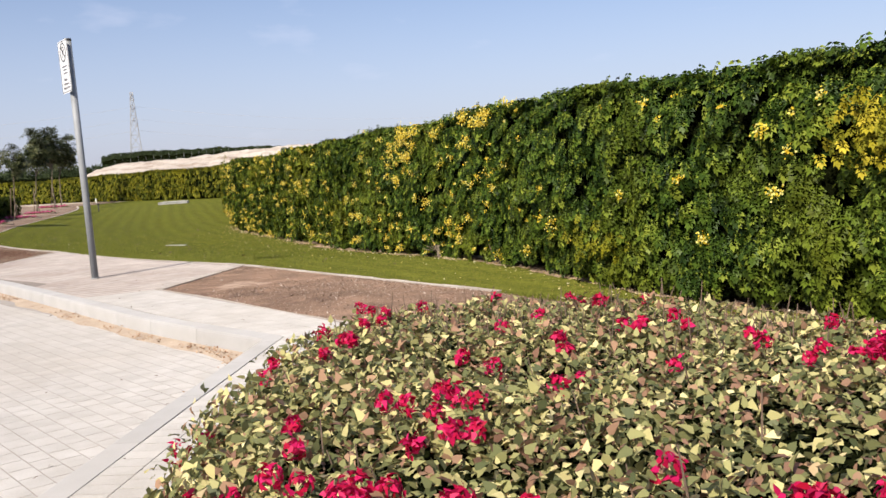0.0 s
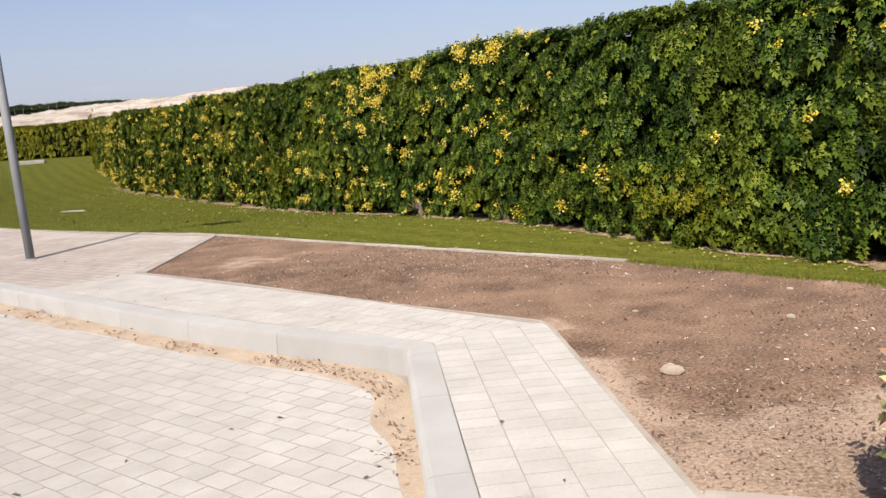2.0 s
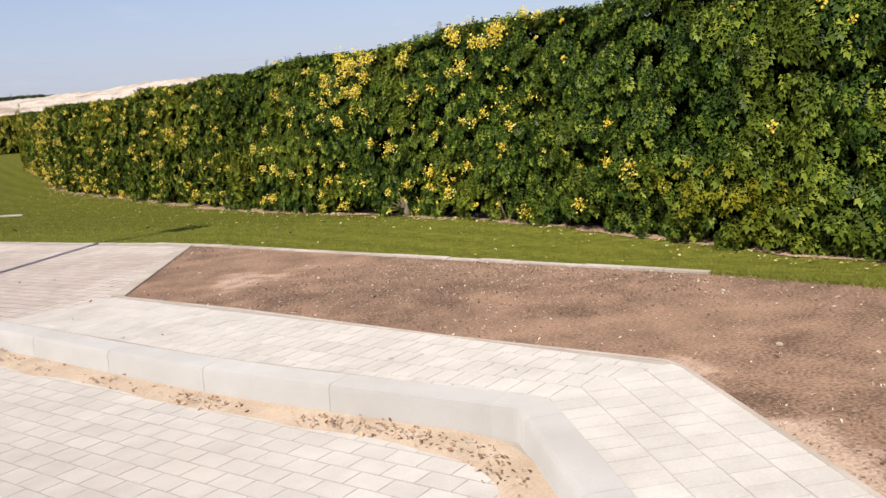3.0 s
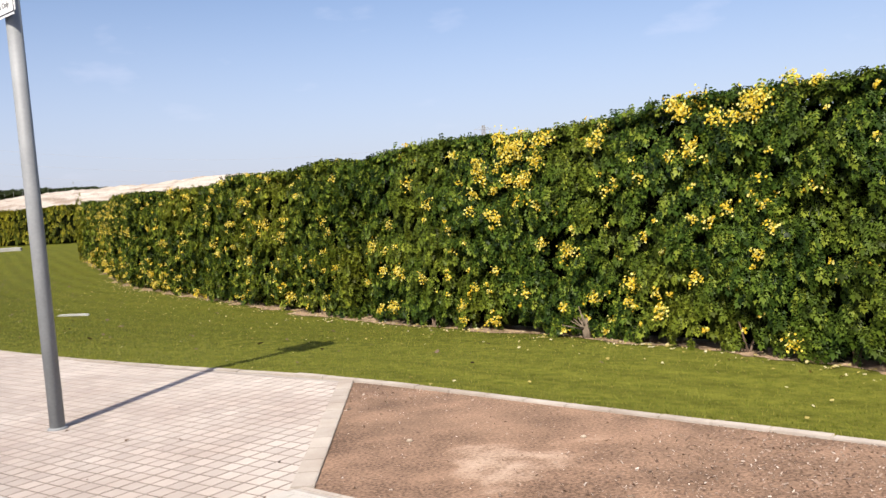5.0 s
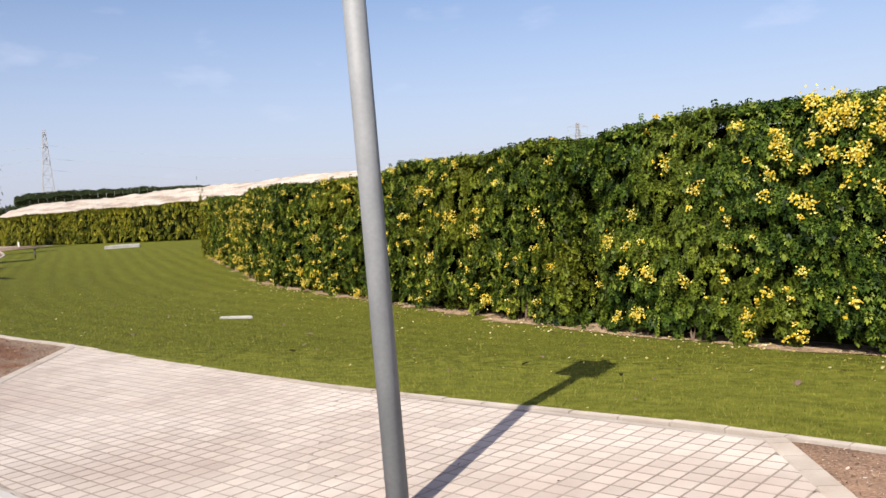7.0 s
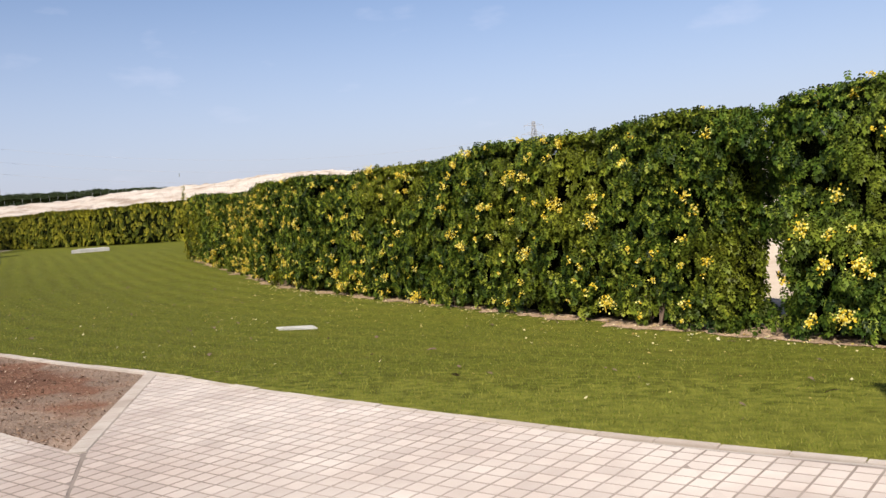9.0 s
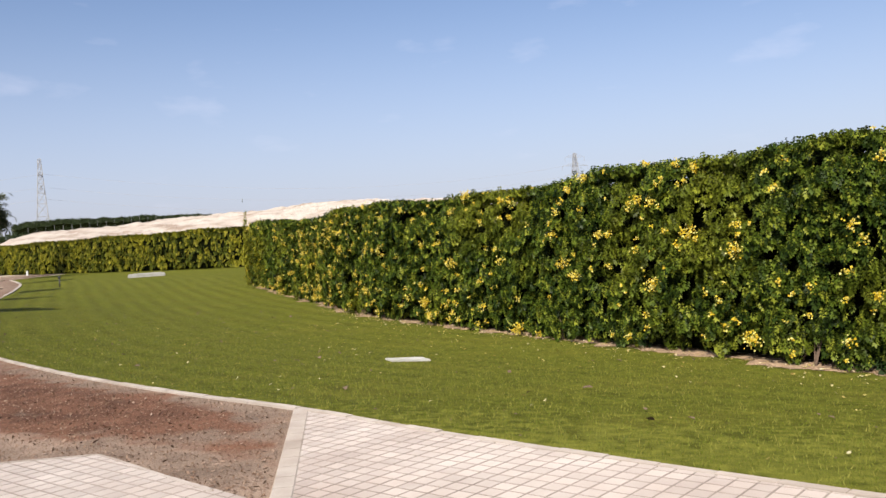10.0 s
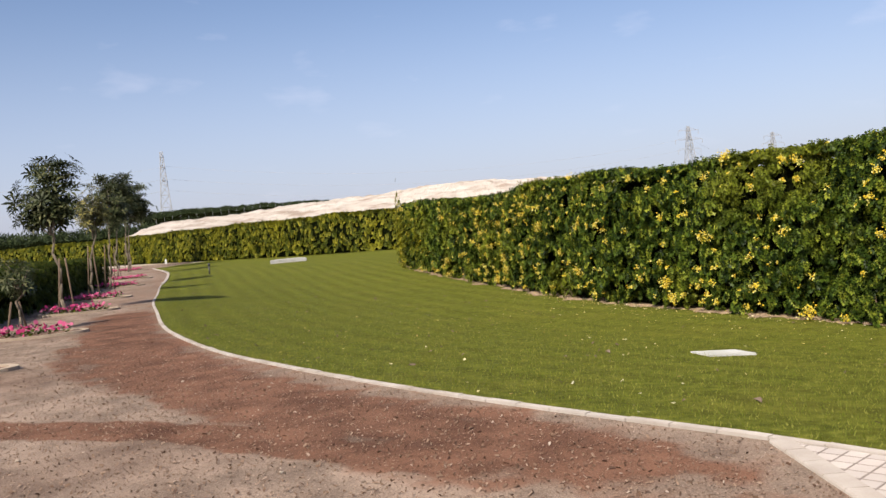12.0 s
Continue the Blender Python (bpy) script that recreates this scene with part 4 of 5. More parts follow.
hedge("clipped_hedge", CLIP_LINE, 1.15, 2.6, [(20, 53, 330, 0.13)], 0.12, M_CLIPPED, "low wide clipped dark green hedge beside the tree beds", 0, bulge=0.04, skirt=0.02)

# woody stems at the hedge's foot
for _i in range(20):
    _s = rng.uniform(0.24, 0.75)
    _p = FACE[int(_s * len(FACE))]
    _nn = sides_of(FACE)[int(_s * len(FACE))]
    if abs(_p[1] - _gap) < 0.3:
        continue
    _o = rng.uniform(0.12, 0.32)
    _x, _y = _p[0] + _nn[0] * _o, _p[1] + _nn[1] * _o
    _z = float(height(_x, _y)[0])
    _seg = []
    for _j in range(3):
        _dx, _dy = rng.uniform(-0.16, 0.16, 2)
        _seg.append(((_x, _y, _z - 0.03), (_x + _dx, _y + _dy, _z + rng.uniform(0.25, 0.5)), 0.012, 0.006))
    thing("hedge_stem", bars("hedge_stem", _seg, M_TWIG, 5), "bare woody stems at the foot of the hedge", "stem", "stems under the hedge")
_p = Vector((-0.10, 15.35, float(height(-0.10, 15.35)[0])))
_seg = [(_p + Vector((0, 0, -0.03)), _p + Vector((-0.04, -0.03, 0.22)), 0.05, 0.035)]
for _j in range(9):
    _seg.append((_p + Vector((-0.03, -0.02, 0.1)), _p + Vector((rng.uniform(-0.3, 0.05), rng.uniform(-0.2, 0.15), rng.uniform(0.15, 0.42))), 0.010, 0.004))
thing("dry_stump", bars("dry_stump", _seg, M_BARK, 6), "dry pale stump with twigs at the hedge's foot", "stump")


# ---- bougainvillea ----
def bougainvillea():
    outline = [(-0.48, 4.22), (0.08, 4.40), (0.64, 4.08), (1.25, 3.30), (1.75, 2.70), (2.3, 1.9), (2.3, 0.75), (0.8, 0.85), (-0.30, 1.28), (-0.72, 1.95), (-0.80, 3.0), (-0.70, 3.7)]
    o = np.array(outline)
    c = o.mean(0)
    n = 44
    ring = spline(outline + [outline[0]], 0.1)
    ring = ring[np.linspace(0, len(ring) - 2, n).astype(int)]
    verts, faces = [], []
    # inner body coloured near-black to paint the shade in the leaf gaps
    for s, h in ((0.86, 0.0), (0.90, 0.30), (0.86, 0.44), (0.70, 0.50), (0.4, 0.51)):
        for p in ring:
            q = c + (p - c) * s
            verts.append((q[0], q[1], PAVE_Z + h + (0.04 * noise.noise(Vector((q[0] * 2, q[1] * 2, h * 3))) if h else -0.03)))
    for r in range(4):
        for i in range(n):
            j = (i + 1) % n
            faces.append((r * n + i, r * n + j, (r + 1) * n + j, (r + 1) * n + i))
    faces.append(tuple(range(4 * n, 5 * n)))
    me = mesh_of("bougainvillea", verts, faces, M_LEAF_SHADE, True)
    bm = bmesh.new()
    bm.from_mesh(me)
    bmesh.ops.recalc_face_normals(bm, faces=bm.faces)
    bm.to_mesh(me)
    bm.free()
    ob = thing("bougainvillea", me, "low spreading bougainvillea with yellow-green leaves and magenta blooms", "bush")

    def spots(m, deep):
        """Places on the bush's crown and flanks, with the way that they face."""
        ang = rng.integers(0, n, m)
        f = rng.uniform(0, 1, m)
        edge = ring[ang] * (1 - f)[:, None] + ring[(ang + 1) % n] * f[:, None]
        r = np.sqrt(rng.uniform(0, 1, m))
        r = np.where(rng.uniform(0, 1, m) < 0.25, rng.uniform(0.9, 1.0, m), r)
        p = c + (edge - c) * r[:, None]
        roll = smooth(0.80, 1.0, r)
        z = PAVE_Z + 0.58 - 0.42 * roll * rng.uniform(0.1, 1.0, m) + 0.06 * n2(p[:, 0] * 2.4, p[:, 1] * 2.4, np.zeros(m)) + 0.03 * n2(p[:, 0] * 7, p[:, 1] * 7, np.ones(m))
        z -= rng.uniform(0, deep, m)
        out = edge - c
        out /= np.linalg.norm(out, axis=1)[:, None]
        return np.column_stack((p, z)), np.column_stack((out * roll[:, None], 1.1 - 0.8 * roll))

    p, q = spots(100000, 0.15)
    part("leaves", soup("leaves", BLEAF_V, OVATE_F, p, q, rng.uniform(0.014, 0.039, len(p)), M_BOUG, tip=0.9), ob, "small pale yellow-green leaves", "stuff")
    p, q = spots(3200, 0.0)
    inner = np.hypot(*(q[:, :2]).T) < 0.25
    p = p[inner & (rng.uniform(0, 1, len(p)) < 0.05 + 0.9 * smooth(2.9, 3.9, p[:, 1] + 0.55 * np.abs(p[:, 0])))]
    seg = [(tuple(a + np.array((0, 0, -0.10))), tuple(a + rng.normal(0, 0.035, 3) + np.array((0, 0, 0.012))), 0.0035, 0.0015) for a in p]
    part("dry_growth", bars("dry_growth", seg, M_TWIG, 4), ob, "thin bare brown twigs", "stuff")
    p, q = spots(1100, 0.0)
    near = 0.05 + 0.5 * n2(p[:, 0] * 1.3, p[:, 1] * 1.3, np.full(len(p), 8.0)) + 0.42 * (2.75 - p[:, 1])
    p = p[rng.uniform(0, 1, len(p)) < np.clip(near, 0.10, 0.75) * smooth(0.9, 1.5, p[:, 1])][:290]
    for a in p:
        lush_ = float(1 - smooth(1.5, 2.6, a[1]))
        ball = rng.uniform(0.016, 0.030) + 0.006 * lush_
        m = int(np.clip(rng.gamma(1.6, 0.85 + 0.4 * lush_), 1, 6))
        hearts = a + np.vstack(((0, 0, 0.012), rng.normal(0, 1, (m - 1, 3)) * np.array((0.042, 0.036, 0.012)) + np.array((0, 0, 0.01))))
        k = np.repeat(np.arange(m), 40)
        d = rng.normal(0, 1, (len(k), 3)) + np.array((0, 0, 0.4))
        d /= np.linalg.norm(d, axis=1)[:, None]
        part("bloom", soup("bloom", BLEAF_V, OVATE_F, hearts[k] + d * (ball * rng.uniform(0.6, 1.0, (len(k), 1))), d, rng.uniform(0.014, 0.023, len(k)), M_BRACT, tip=0.45), ob, "bright magenta-red papery bloom", "stuff")
    return ob


bougainvillea()


# ---- sign post ----
def sign_post():
    x, y = -4.735, 12.09
    ob = tagged(new("sign_post"), "grey steel pole with a tall white no-parking sign", "road sign")
    ob.matrix_basis = pose(x, y, PAVE_Z, 0, -1.2, 0)
    part("pole", bars("pole", [((0, 0, -0.05), (0, 0, 3.15), 0.045, 0.045)], M_POLE, 20), ob, "grey galvanised steel pole")
    part("cap", bars("cap", [((0, 0, 3.145), (0, 0, 3.175), 0.049, 0.045)], M_DARKSTEEL, 20), ob, "dark pole cap")
    part("collar", bars("collar", [((0, 0, 0.0), (0, 0, 0.012), 0.062, 0.055)], M_POLE, 20), ob)
    turn = -52.0
    w, h, zb = 0.40, 0.68, 2.47

    def plate_at(name, sx, sz, cx, cz, off, depth, mat, parent, label="", rad=0.02):
        bm = bmesh.new()
        bmesh.ops.create_cube(bm, size=1)
        bmesh.ops.scale(bm, vec=(sx, depth, sz), verts=bm.verts)
        ed = [e for e in bm.edges if abs(e.verts[0].co.y - e.verts[1].co.y) > depth * 0.5]
        bmesh.ops.bevel(bm, geom=ed, offset=min(rad, sx * 0.45, sz * 0.45), segments=4, affect="EDGES")
        bmesh.ops.translate(bm, vec=(cx, off, cz), verts=bm.verts)
        bmesh.ops.rotate(bm, cent=(0, 0, 0), matrix=Matrix.Rotation(radians(turn), 3, "Z"), verts=bm.verts)
        return part(name, of_bm(name, bm, mat), parent, label)

    plate = plate_at("plate", w, h, 0, zb + h / 2, -0.075, 0.004, M_WHITE, ob, "white enamelled sign plate")
    for cz in (zb + 0.12, zb + h - 0.12):
        plate_at("bracket", 0.13, 0.035, 0, cz, -0.055, 0.03, M_DARKSTEEL, ob, "dark steel clamp", 0.004)
    for sx, sz, cx, cz in ((w - 0.03, 0.006, 0, zb + 0.016), (w - 0.03, 0.006, 0, zb + h - 0.016), (0.006, h - 0.03, -w / 2 + 0.016, zb + h / 2), (0.006, h - 0.03, w / 2 - 0.016, zb + h / 2)):
        plate_at("border", sx, sz, cx, cz, -0.0785, 0.002, M_BLACK, plate, "", 0.001)

    def lettering(name, text, size, cx, cz, mat=M_INK):
        cu = bpy.data.curves.new(name, "FONT")
        cu.body, cu.size, cu.align_x, cu.align_y, cu.extrude = text, size, "CENTER", "CENTER", 0.0008
        tmp = bpy.data.objects.new(name, cu)
        scene.collection.objects.link(tmp)
        bpy.context.view_layer.update()
        me = bpy.data.meshes.new_from_object(tmp.evaluated_get(bpy.context.evaluated_depsgraph_get()))
        bpy.data.objects.remove(tmp)
        me.transform(Matrix.Rotation(radians(turn), 4, "Z") @ Matrix.Translation((cx, -0.0785, cz)) @ Matrix.Rotation(radians(90), 4, "X"))
        me.materials.clear()
        me.materials.append(mat)
        return part(name, me, plate)

    cz = zb + h - 0.155
    lettering("letter", "P", 0.20, 0.0, cz)
    bm = bmesh.new()
    seg = 40
    for i in range(seg):
        a, b = 2 * math.pi * i / seg, 2 * math.pi * (i + 1) / seg
        bm.faces.new([bm.verts.new((r * math.cos(t), -0.0795, cz + r * math.sin(t))) for r, t in ((0.125, a), (0.125, b), (0.108, b), (0.108, a))])
    bm.faces.new([bm.verts.new(v) for v in ((-0.086, -0.0797, cz + 0.074), (-0.074, -0.0797, cz + 0.086), (0.086, -0.0797, cz - 0.074), (0.074, -0.0797, cz - 0.086))])
    bmesh.ops.rotate(bm, cent=(0, 0, 0), matrix=Matrix.Rotation(radians(turn), 3, "Z"), verts=bm.verts)
    part("ring", of_bm("ring", bm, M_BLACK), plate, "dark ring and slash")
    for i, (bw, bz) in enumerate(((0.20, 0.34), (0.14, 0.30), (0.17, 0.255))):
        plate_at("script_bar", bw, 0.016, 0.01 * i, zb + bz, -0.0785, 0.002, M_INK, plate, "", 0.004)
    lettering("caption", "Except", 0.052, 0, zb + 0.175)
    lettering("caption", "Authorized", 0.050, 0, zb + 0.120)
    lettering("caption", "Vehicles Only", 0.046, 0, zb + 0.066)


sign_post()


# ---- covers and small things on the lawn ----
def rounded_box(name, sx, sy, sz, mat, bev=0.012):
    bm = bmesh.new()
    bmesh.ops.create_cube(bm, size=1)
    bmesh.ops.scale(bm, vec=(sx, sy, sz), verts=bm.verts)
    bmesh.ops.bevel(bm, geom=list(bm.edges), offset=bev, segments=2, affect="EDGES")
    return of_bm(name, bm, mat)


_z = float(height(-6.81, 22.68)[0])
cover = thing("drain_cover", rounded_box("drain_cover", 0.50, 0.50, 0.06, M_SLAB), "square pale concrete inspection cover set in the lawn", "drain cover")
cover.matrix_basis = pose(-6.78, 22.72, _z - 0.016, -3.2, 3.4, 8)
lid = part("lid", rounded_box("lid", 0.40, 0.40, 0.026, M_SLAB, 0.006), cover)
lid.location = (0, 0, 0.020)
_z = float(height(-18.6, 62.6)[0])
plinth = thing("concrete_plinth", rounded_box("concrete_plinth", 1.95, 1.9, 0.22, M_SLAB, 0.02), "low pale concrete plinth on the far lawn", "plinth")
plinth.matrix_basis = pose(-18.6, 62.6, _z + 0.05, 0, 0, 12)
part("lid", rounded_box("lid", 1.5, 1.2, 0.04, M_SLAB), plinth).location = (0.05, 0, 0.12)
for _x, _y, _h in ((-20.6, 54.0, 0.42), (-11.9, 66.0, 0.5)):
    _z = float(height(_x, _y)[0])
    spr = tagged(new("sprinkler"), "small dark sprinkler on a short riser in the lawn", "sprinkler", "lawn sprinklers")
    spr.location = (_x, _y, _z)
    part("riser", bars("riser", [((0, 0, -0.03), (0, 0, _h), 0.035, 0.035)], M_DARKSTEEL, 8), spr)
    part("nozzle", bars("nozzle", [((0, 0, _h - 0.01), (0, 0, _h + 0.09), 0.07, 0.05)], M_DARKSTEEL, 8), spr)
_z = float(height(-33.0, 88.0)[0])
post = thing("marker_post", rounded_box("marker_post", 0.14, 0.14, 0.42, M_WHITE, 0.03), "short white marker post by the far hedge", "post")
post.location = (-33.0, 86.0, _z + 0.18)


def stone(name, x, y, z, r, label, group=""):
    bm = bmesh.new()
    bmesh.ops.create_icosphere(bm, subdivisions=2, radius=r)
    for v in bm.verts:
        v.co *= 1 + 0.35 * noise.noise(v.co * 2.2 / r * 0.6 + Vector((x, y, 0)))
        v.co.z *= 0.5
    ob = thing(name, of_bm(name, bm, M_STONE, True), label, "stone", group)
    ob.matrix_basis = pose(x, y, z + r * 0.35, 0, 0, rng.uniform(0, 360))


stone("stone", -0.385, 5.76, PAVE_Z - 0.008, 0.05, "pale rounded stone lying on the soil bed")
for _x, _y, _r in ((0.55, 6.4, 0.03), (-1.9, 10.6, 0.02), (0.9, 7.0, 0.025), (-0.1, 6.9, 0.02), (-2.75, 10.9, 0.022), (-12.2, 19.2, 0.018), (-10.4, 18.4, 0.015)):
    stone("pebble", _x, _y, PAVE_Z - 0.008, _r * 0.8, "small pale pebble on bare ground", "loose pebbles")


# ---- young trees in their flower beds ----
def flower_bed(x, y, a, b, turn, label):
    z = float(height(x, y)[0])
    ob = tagged(new("flower_bed"), label, "flower bed", "beds along the path")
    ob.matrix_basis = pose(x, y, z, 0, 0, turn)
    ring = [(a * math.cos(t), b * math.sin(t)) for t in np.linspace(0, 2 * math.pi, 40, endpoint=False)]
    part("bed_soil", polygon_sheet("bed_soil", [(p * 0.97, q * 0.97) for p, q in ring], 0.012, M_SOIL), ob, "brown soil")
    verts, faces = [], []
    for f, h in ((1.0, -0.04), (1.0, 0.035), (0.90, 0.035), (0.90, -0.04)):
        verts += [(p * f, q * f, h) for p, q in ring]
    for r in range(3):
        for i in range(40):
            j = (i + 1) % 40
            faces.append((r * 40 + i, r * 40 + j, (r + 1) * 40 + j, (r + 1) * 40 + i))
    part("bed_rim", mesh_of("bed_rim", verts, faces, M_BEDSAND), ob, "low sandy rim")
    m = int(300 * a * b)
    ang, r = rng.uniform(0, 2 * math.pi, m), np.sqrt(rng.uniform(0, 1, m)) * 0.86
    pts = np.column_stack((a * r * np.cos(ang) - 0.12 * a, b * r * np.sin(ang), rng.uniform(0.05, 0.15, m)))
    part("bedding_foliage", soup("bedding_foliage", OVATE_V, OVATE_F, pts - np.array((0, 0, 0.04)), np.tile((0, 0, 1.0), (m, 1)), rng.uniform(0.06, 0.1, m), M_CLIPPED, tip=0.6), ob, kind="stuff")
    pts2 = pts[rng.uniform(0, 1, m) < 0.8]
    part("pink_bloom", soup("pink_bloom", PETAL_V, [(0, 1, 2, 3, 4)], pts2 + np.array((0, 0, 0.03)), np.tile((0, -0.5, 1.0), (len(pts2), 1)), rng.uniform(0.05, 0.09, len(pts2)), M_PETUNIA, tip=0.6), ob, "low bright pink flowers", "stuff")


WHORL_V, WHORL_F = [], []
for _i in range(8):
    _a = 2 * math.pi * _i / 8
    _c, _s = math.cos(_a), math.sin(_a)
    for _x, _y, _zz in ((0, 0.05, 0), (-0.11, 0.55, 0.10), (0, 1.0, -0.14), (0.11, 0.55, 0.10)):
        WHORL_V.append((_x * _c + _y * _s, _y * _c - _x * _s, _zz + 0.25 * _y))
    WHORL_F.append(tuple(range(4 * _i, 4 * _i + 4)))


def tree(x, y, tall, spread, clear, seed, label, whorl=0.2, count=330, mat=None, stakes=True, lean=0.03):
    """A young tree: a bent tapering stem, limbs, and whorls of narrow leaves at their ends."""
    r = np.random.default_rng(seed)
    z = float(height(x, y)[0])
    ob = tagged(new("young_tree"), label, "tree", "trees along the path")
    ob.location = (x, y, z)
    q = [Vector((0, 0, -0.05))]
    for i in range(1, 7):
        q.append(Vector((r.normal(0, 0.05) + lean * i, r.normal(0, 0.05), (clear + 0.35 * (tall - clear)) * i / 6)))
    rad = 0.016 + 0.008 * tall
    seg = [(q[i], q[i + 1], rad * (1 - 0.09 * i), rad * (1 - 0.09 * (i + 1))) for i in range(6)]
    part("trunk", bars("trunk", seg, M_BARK, 8), ob, "pale slender trunk")
    tips = []
    for i in range(11):
        s = r.uniform(0.55, 1.0)
        a = q[3].lerp(q[6], s)
        ang = r.uniform(0, 2 * math.pi)
        reach = spread * r.uniform(0.45, 1.0)
        b = Vector((a.x + reach * math.cos(ang), a.y + reach * math.sin(ang), min(tall, a.z + r.uniform(0.15, 0.75) * (tall - clear))))
        mid = a.lerp(b, 0.5) + Vector((0, 0, 0.10 * spread))
        part("limb", bars("limb", [(a, mid, rad * 0.42, rad * 0.28), (mid, b, rad * 0.28, rad * 0.10)], M_BARK, 6), ob)
        tips += [mid, b, a.lerp(b, 0.75)]
    part("leader", bars("leader", [(q[6], Vector((q[6].x, q[6].y, tall - 0.1)), rad * 0.45, rad * 0.1)], M_BARK, 6), ob)
    tips += [Vector((q[6].x, q[6].y, tall - 0.1)), Vector((q[6].x, q[6].y, tall - 0.35 * spread))]
    t = np.array([tuple(p) for p in tips])
    pick_ = t[r.integers(0, len(t), count)] + r.normal(0, 1, (count, 3)) * np.array((0.20, 0.20, 0.17)) * spread
    pick_[:, 2] = np.clip(pick_[:, 2], clear * 0.85, tall)
    out = pick_ - np.array((0, 0, clear + 0.3 * (tall - clear)))
    out /= np.linalg.norm(out, axis=1)[:, None] + 1e-6
    part("crown", soup("crown", WHORL_V, WHORL_F, pick_, out + np.array((0, 0, 0.35)), r.uniform(0.7, 1.2, count) * whorl, mat or M_TREE, tip=0.5), ob, "grey-green narrow leaves in whorls", "stuff")
    if stakes:
        for dx, dy in ((-0.17, -0.04), (0.15, 0.08)):
            st = bars("stake", [((dx, dy, -0.05), (dx * 0.35, dy * 0.35, min(clear * 0.95, 1.7)), 0.022, 0.020)], M_STAKE, 6)
            part("stake", st, ob, "brown wooden stake")
    return ob


flower_bed(-15.75, 23.95, 1.15, 0.5, 6, "low bed with low sandy rim and pink flowers")
flower_bed(-16.6, 28.5, 0.95, 0.5, 8, "low bed of pink flowers with a low sandy rim")
flower_bed(-18.15, 34.1, 0.9, 0.55, 8, "low bed of pink flowers with a low sandy rim")
flower_bed(-19.95, 39.6, 1.0, 0.6, 8, "low bed of pink flowers with a low sandy rim")
flower_bed(-22.8, 48.8, 1.0, 0.7, 8, "low bed of pink flowers with a low sandy rim")
flower_bed(-25.3, 56.8, 1.1, 0.8, 8, "low bed of pink flowers with a low sandy rim")
flower_bed(-31.6, 73.5, 1.4, 1.0, 8, "low bed of pink flowers with a low sandy rim")
tree(-17.2, 29.3, 1.3, 0.34, 0.6, 3, "small staked sapling in a pink flower bed", 0.15, 44)
tree(-18.29, 33.8, 3.5, 0.66, 1.35, 5, "young tree with narrow grey-green leaves, staked in a flower bed", 0.25, 330, lean=-0.04)
tree(-20.8, 41.5, 3.5, 0.5, 1.7, 8, "young staked tree with thin yellowish crown", 0.22, 150, M_THIN)
tree(-22.8, 47.9, 3.95, 0.65, 1.9, 11, "young tree with thin pale crown beside the path", 0.26, 230)
tree(-27.4, 60.8, 4.9, 0.82, 2.2, 14, "tall young tree with dense dark crown beside the path", 0.36, 420)
tree(-30.6, 71.0, 6.2, 1.35, 2.4, 17, "tall tree with dense dark round crown farther along the path", 0.42, 560)
tree(-33.2, 78.5, 6.0, 1.25, 2.3, 21, "tree with dark crown farther along the path", 0.42, 420, stakes=False)


# ---- distance ----
HUB = (-9.5, 13.7)


def polar(az, r):
    return HUB[0] + r * np.sin(np.radians(az)), HUB[1] + r * np.cos(np.radians(az))


CREST_AZ = [-27, -21, -19.3, -18.4, -17, -13.5, -8.5, -5.6, -2.0, 2.0, 6, 15, 30, 50, 70]
CREST_EL = [0.0, 0.7, 1.40, 1.66, 1.80, 1.98, 2.31, 2.42, 2.62, 2.72, 2.66, 2.1, 1.7, 1.2, 0.4]


def dune_height(az, r):
    el = np.interp(az, CREST_AZ, CREST_EL)
    crest = 1.43 + 150 * np.tan(np.radians(el))
    rise = smooth(100, 150, r)
    fall = 1 - smooth(210, 330, r)
    x, y = polar(az, r)
    w = n2(np.ravel(x) * 0.05, np.ravel(y) * 0.05, np.zeros(np.size(x))).reshape(np.shape(x)) * 0.55 + n2(np.ravel(x) * 0.21, np.ravel(y) * 0.21, np.ones(np.size(x))).reshape(np.shape(x)) * 0.22
    w += n2(np.ravel(x) * 0.75, np.ravel(y) * 0.55, np.full(np.size(x), 7.0)).reshape(np.shape(x)) * 0.30
    return 0.30 + (crest - 0.30 + w) * rise * fall


def build_dune():
    az, r = np.concatenate((np.linspace(-27, 6, 240), np.linspace(6.5, 70, 90))), np.concatenate((np.linspace(98, 160, 90), np.linspace(164, 340, 30)))
    A, R = np.meshgrid(az, r, indexing="ij")
    X, Y = polar(A, R)
    Z = dune_height(A, R)
    Z[:, 0] = 0.2
    n, m = A.shape
    f = [(i * m + j, (i + 1) * m + j, (i + 1) * m + j + 1, i * m + j + 1) for i in range(n - 1) for j in range(m - 1)]
    me = mesh_of("sand_mound", np.stack((X, Y, Z), -1).reshape(-1, 3), f, M_DUNE, True)
    me.flip_normals() if me.polygons[500].normal.z < 0 else None
    thing("sand_mound", me, "long pale mound of bare sand beyond the hedge", "sand mound", kind="structure")


build_dune()


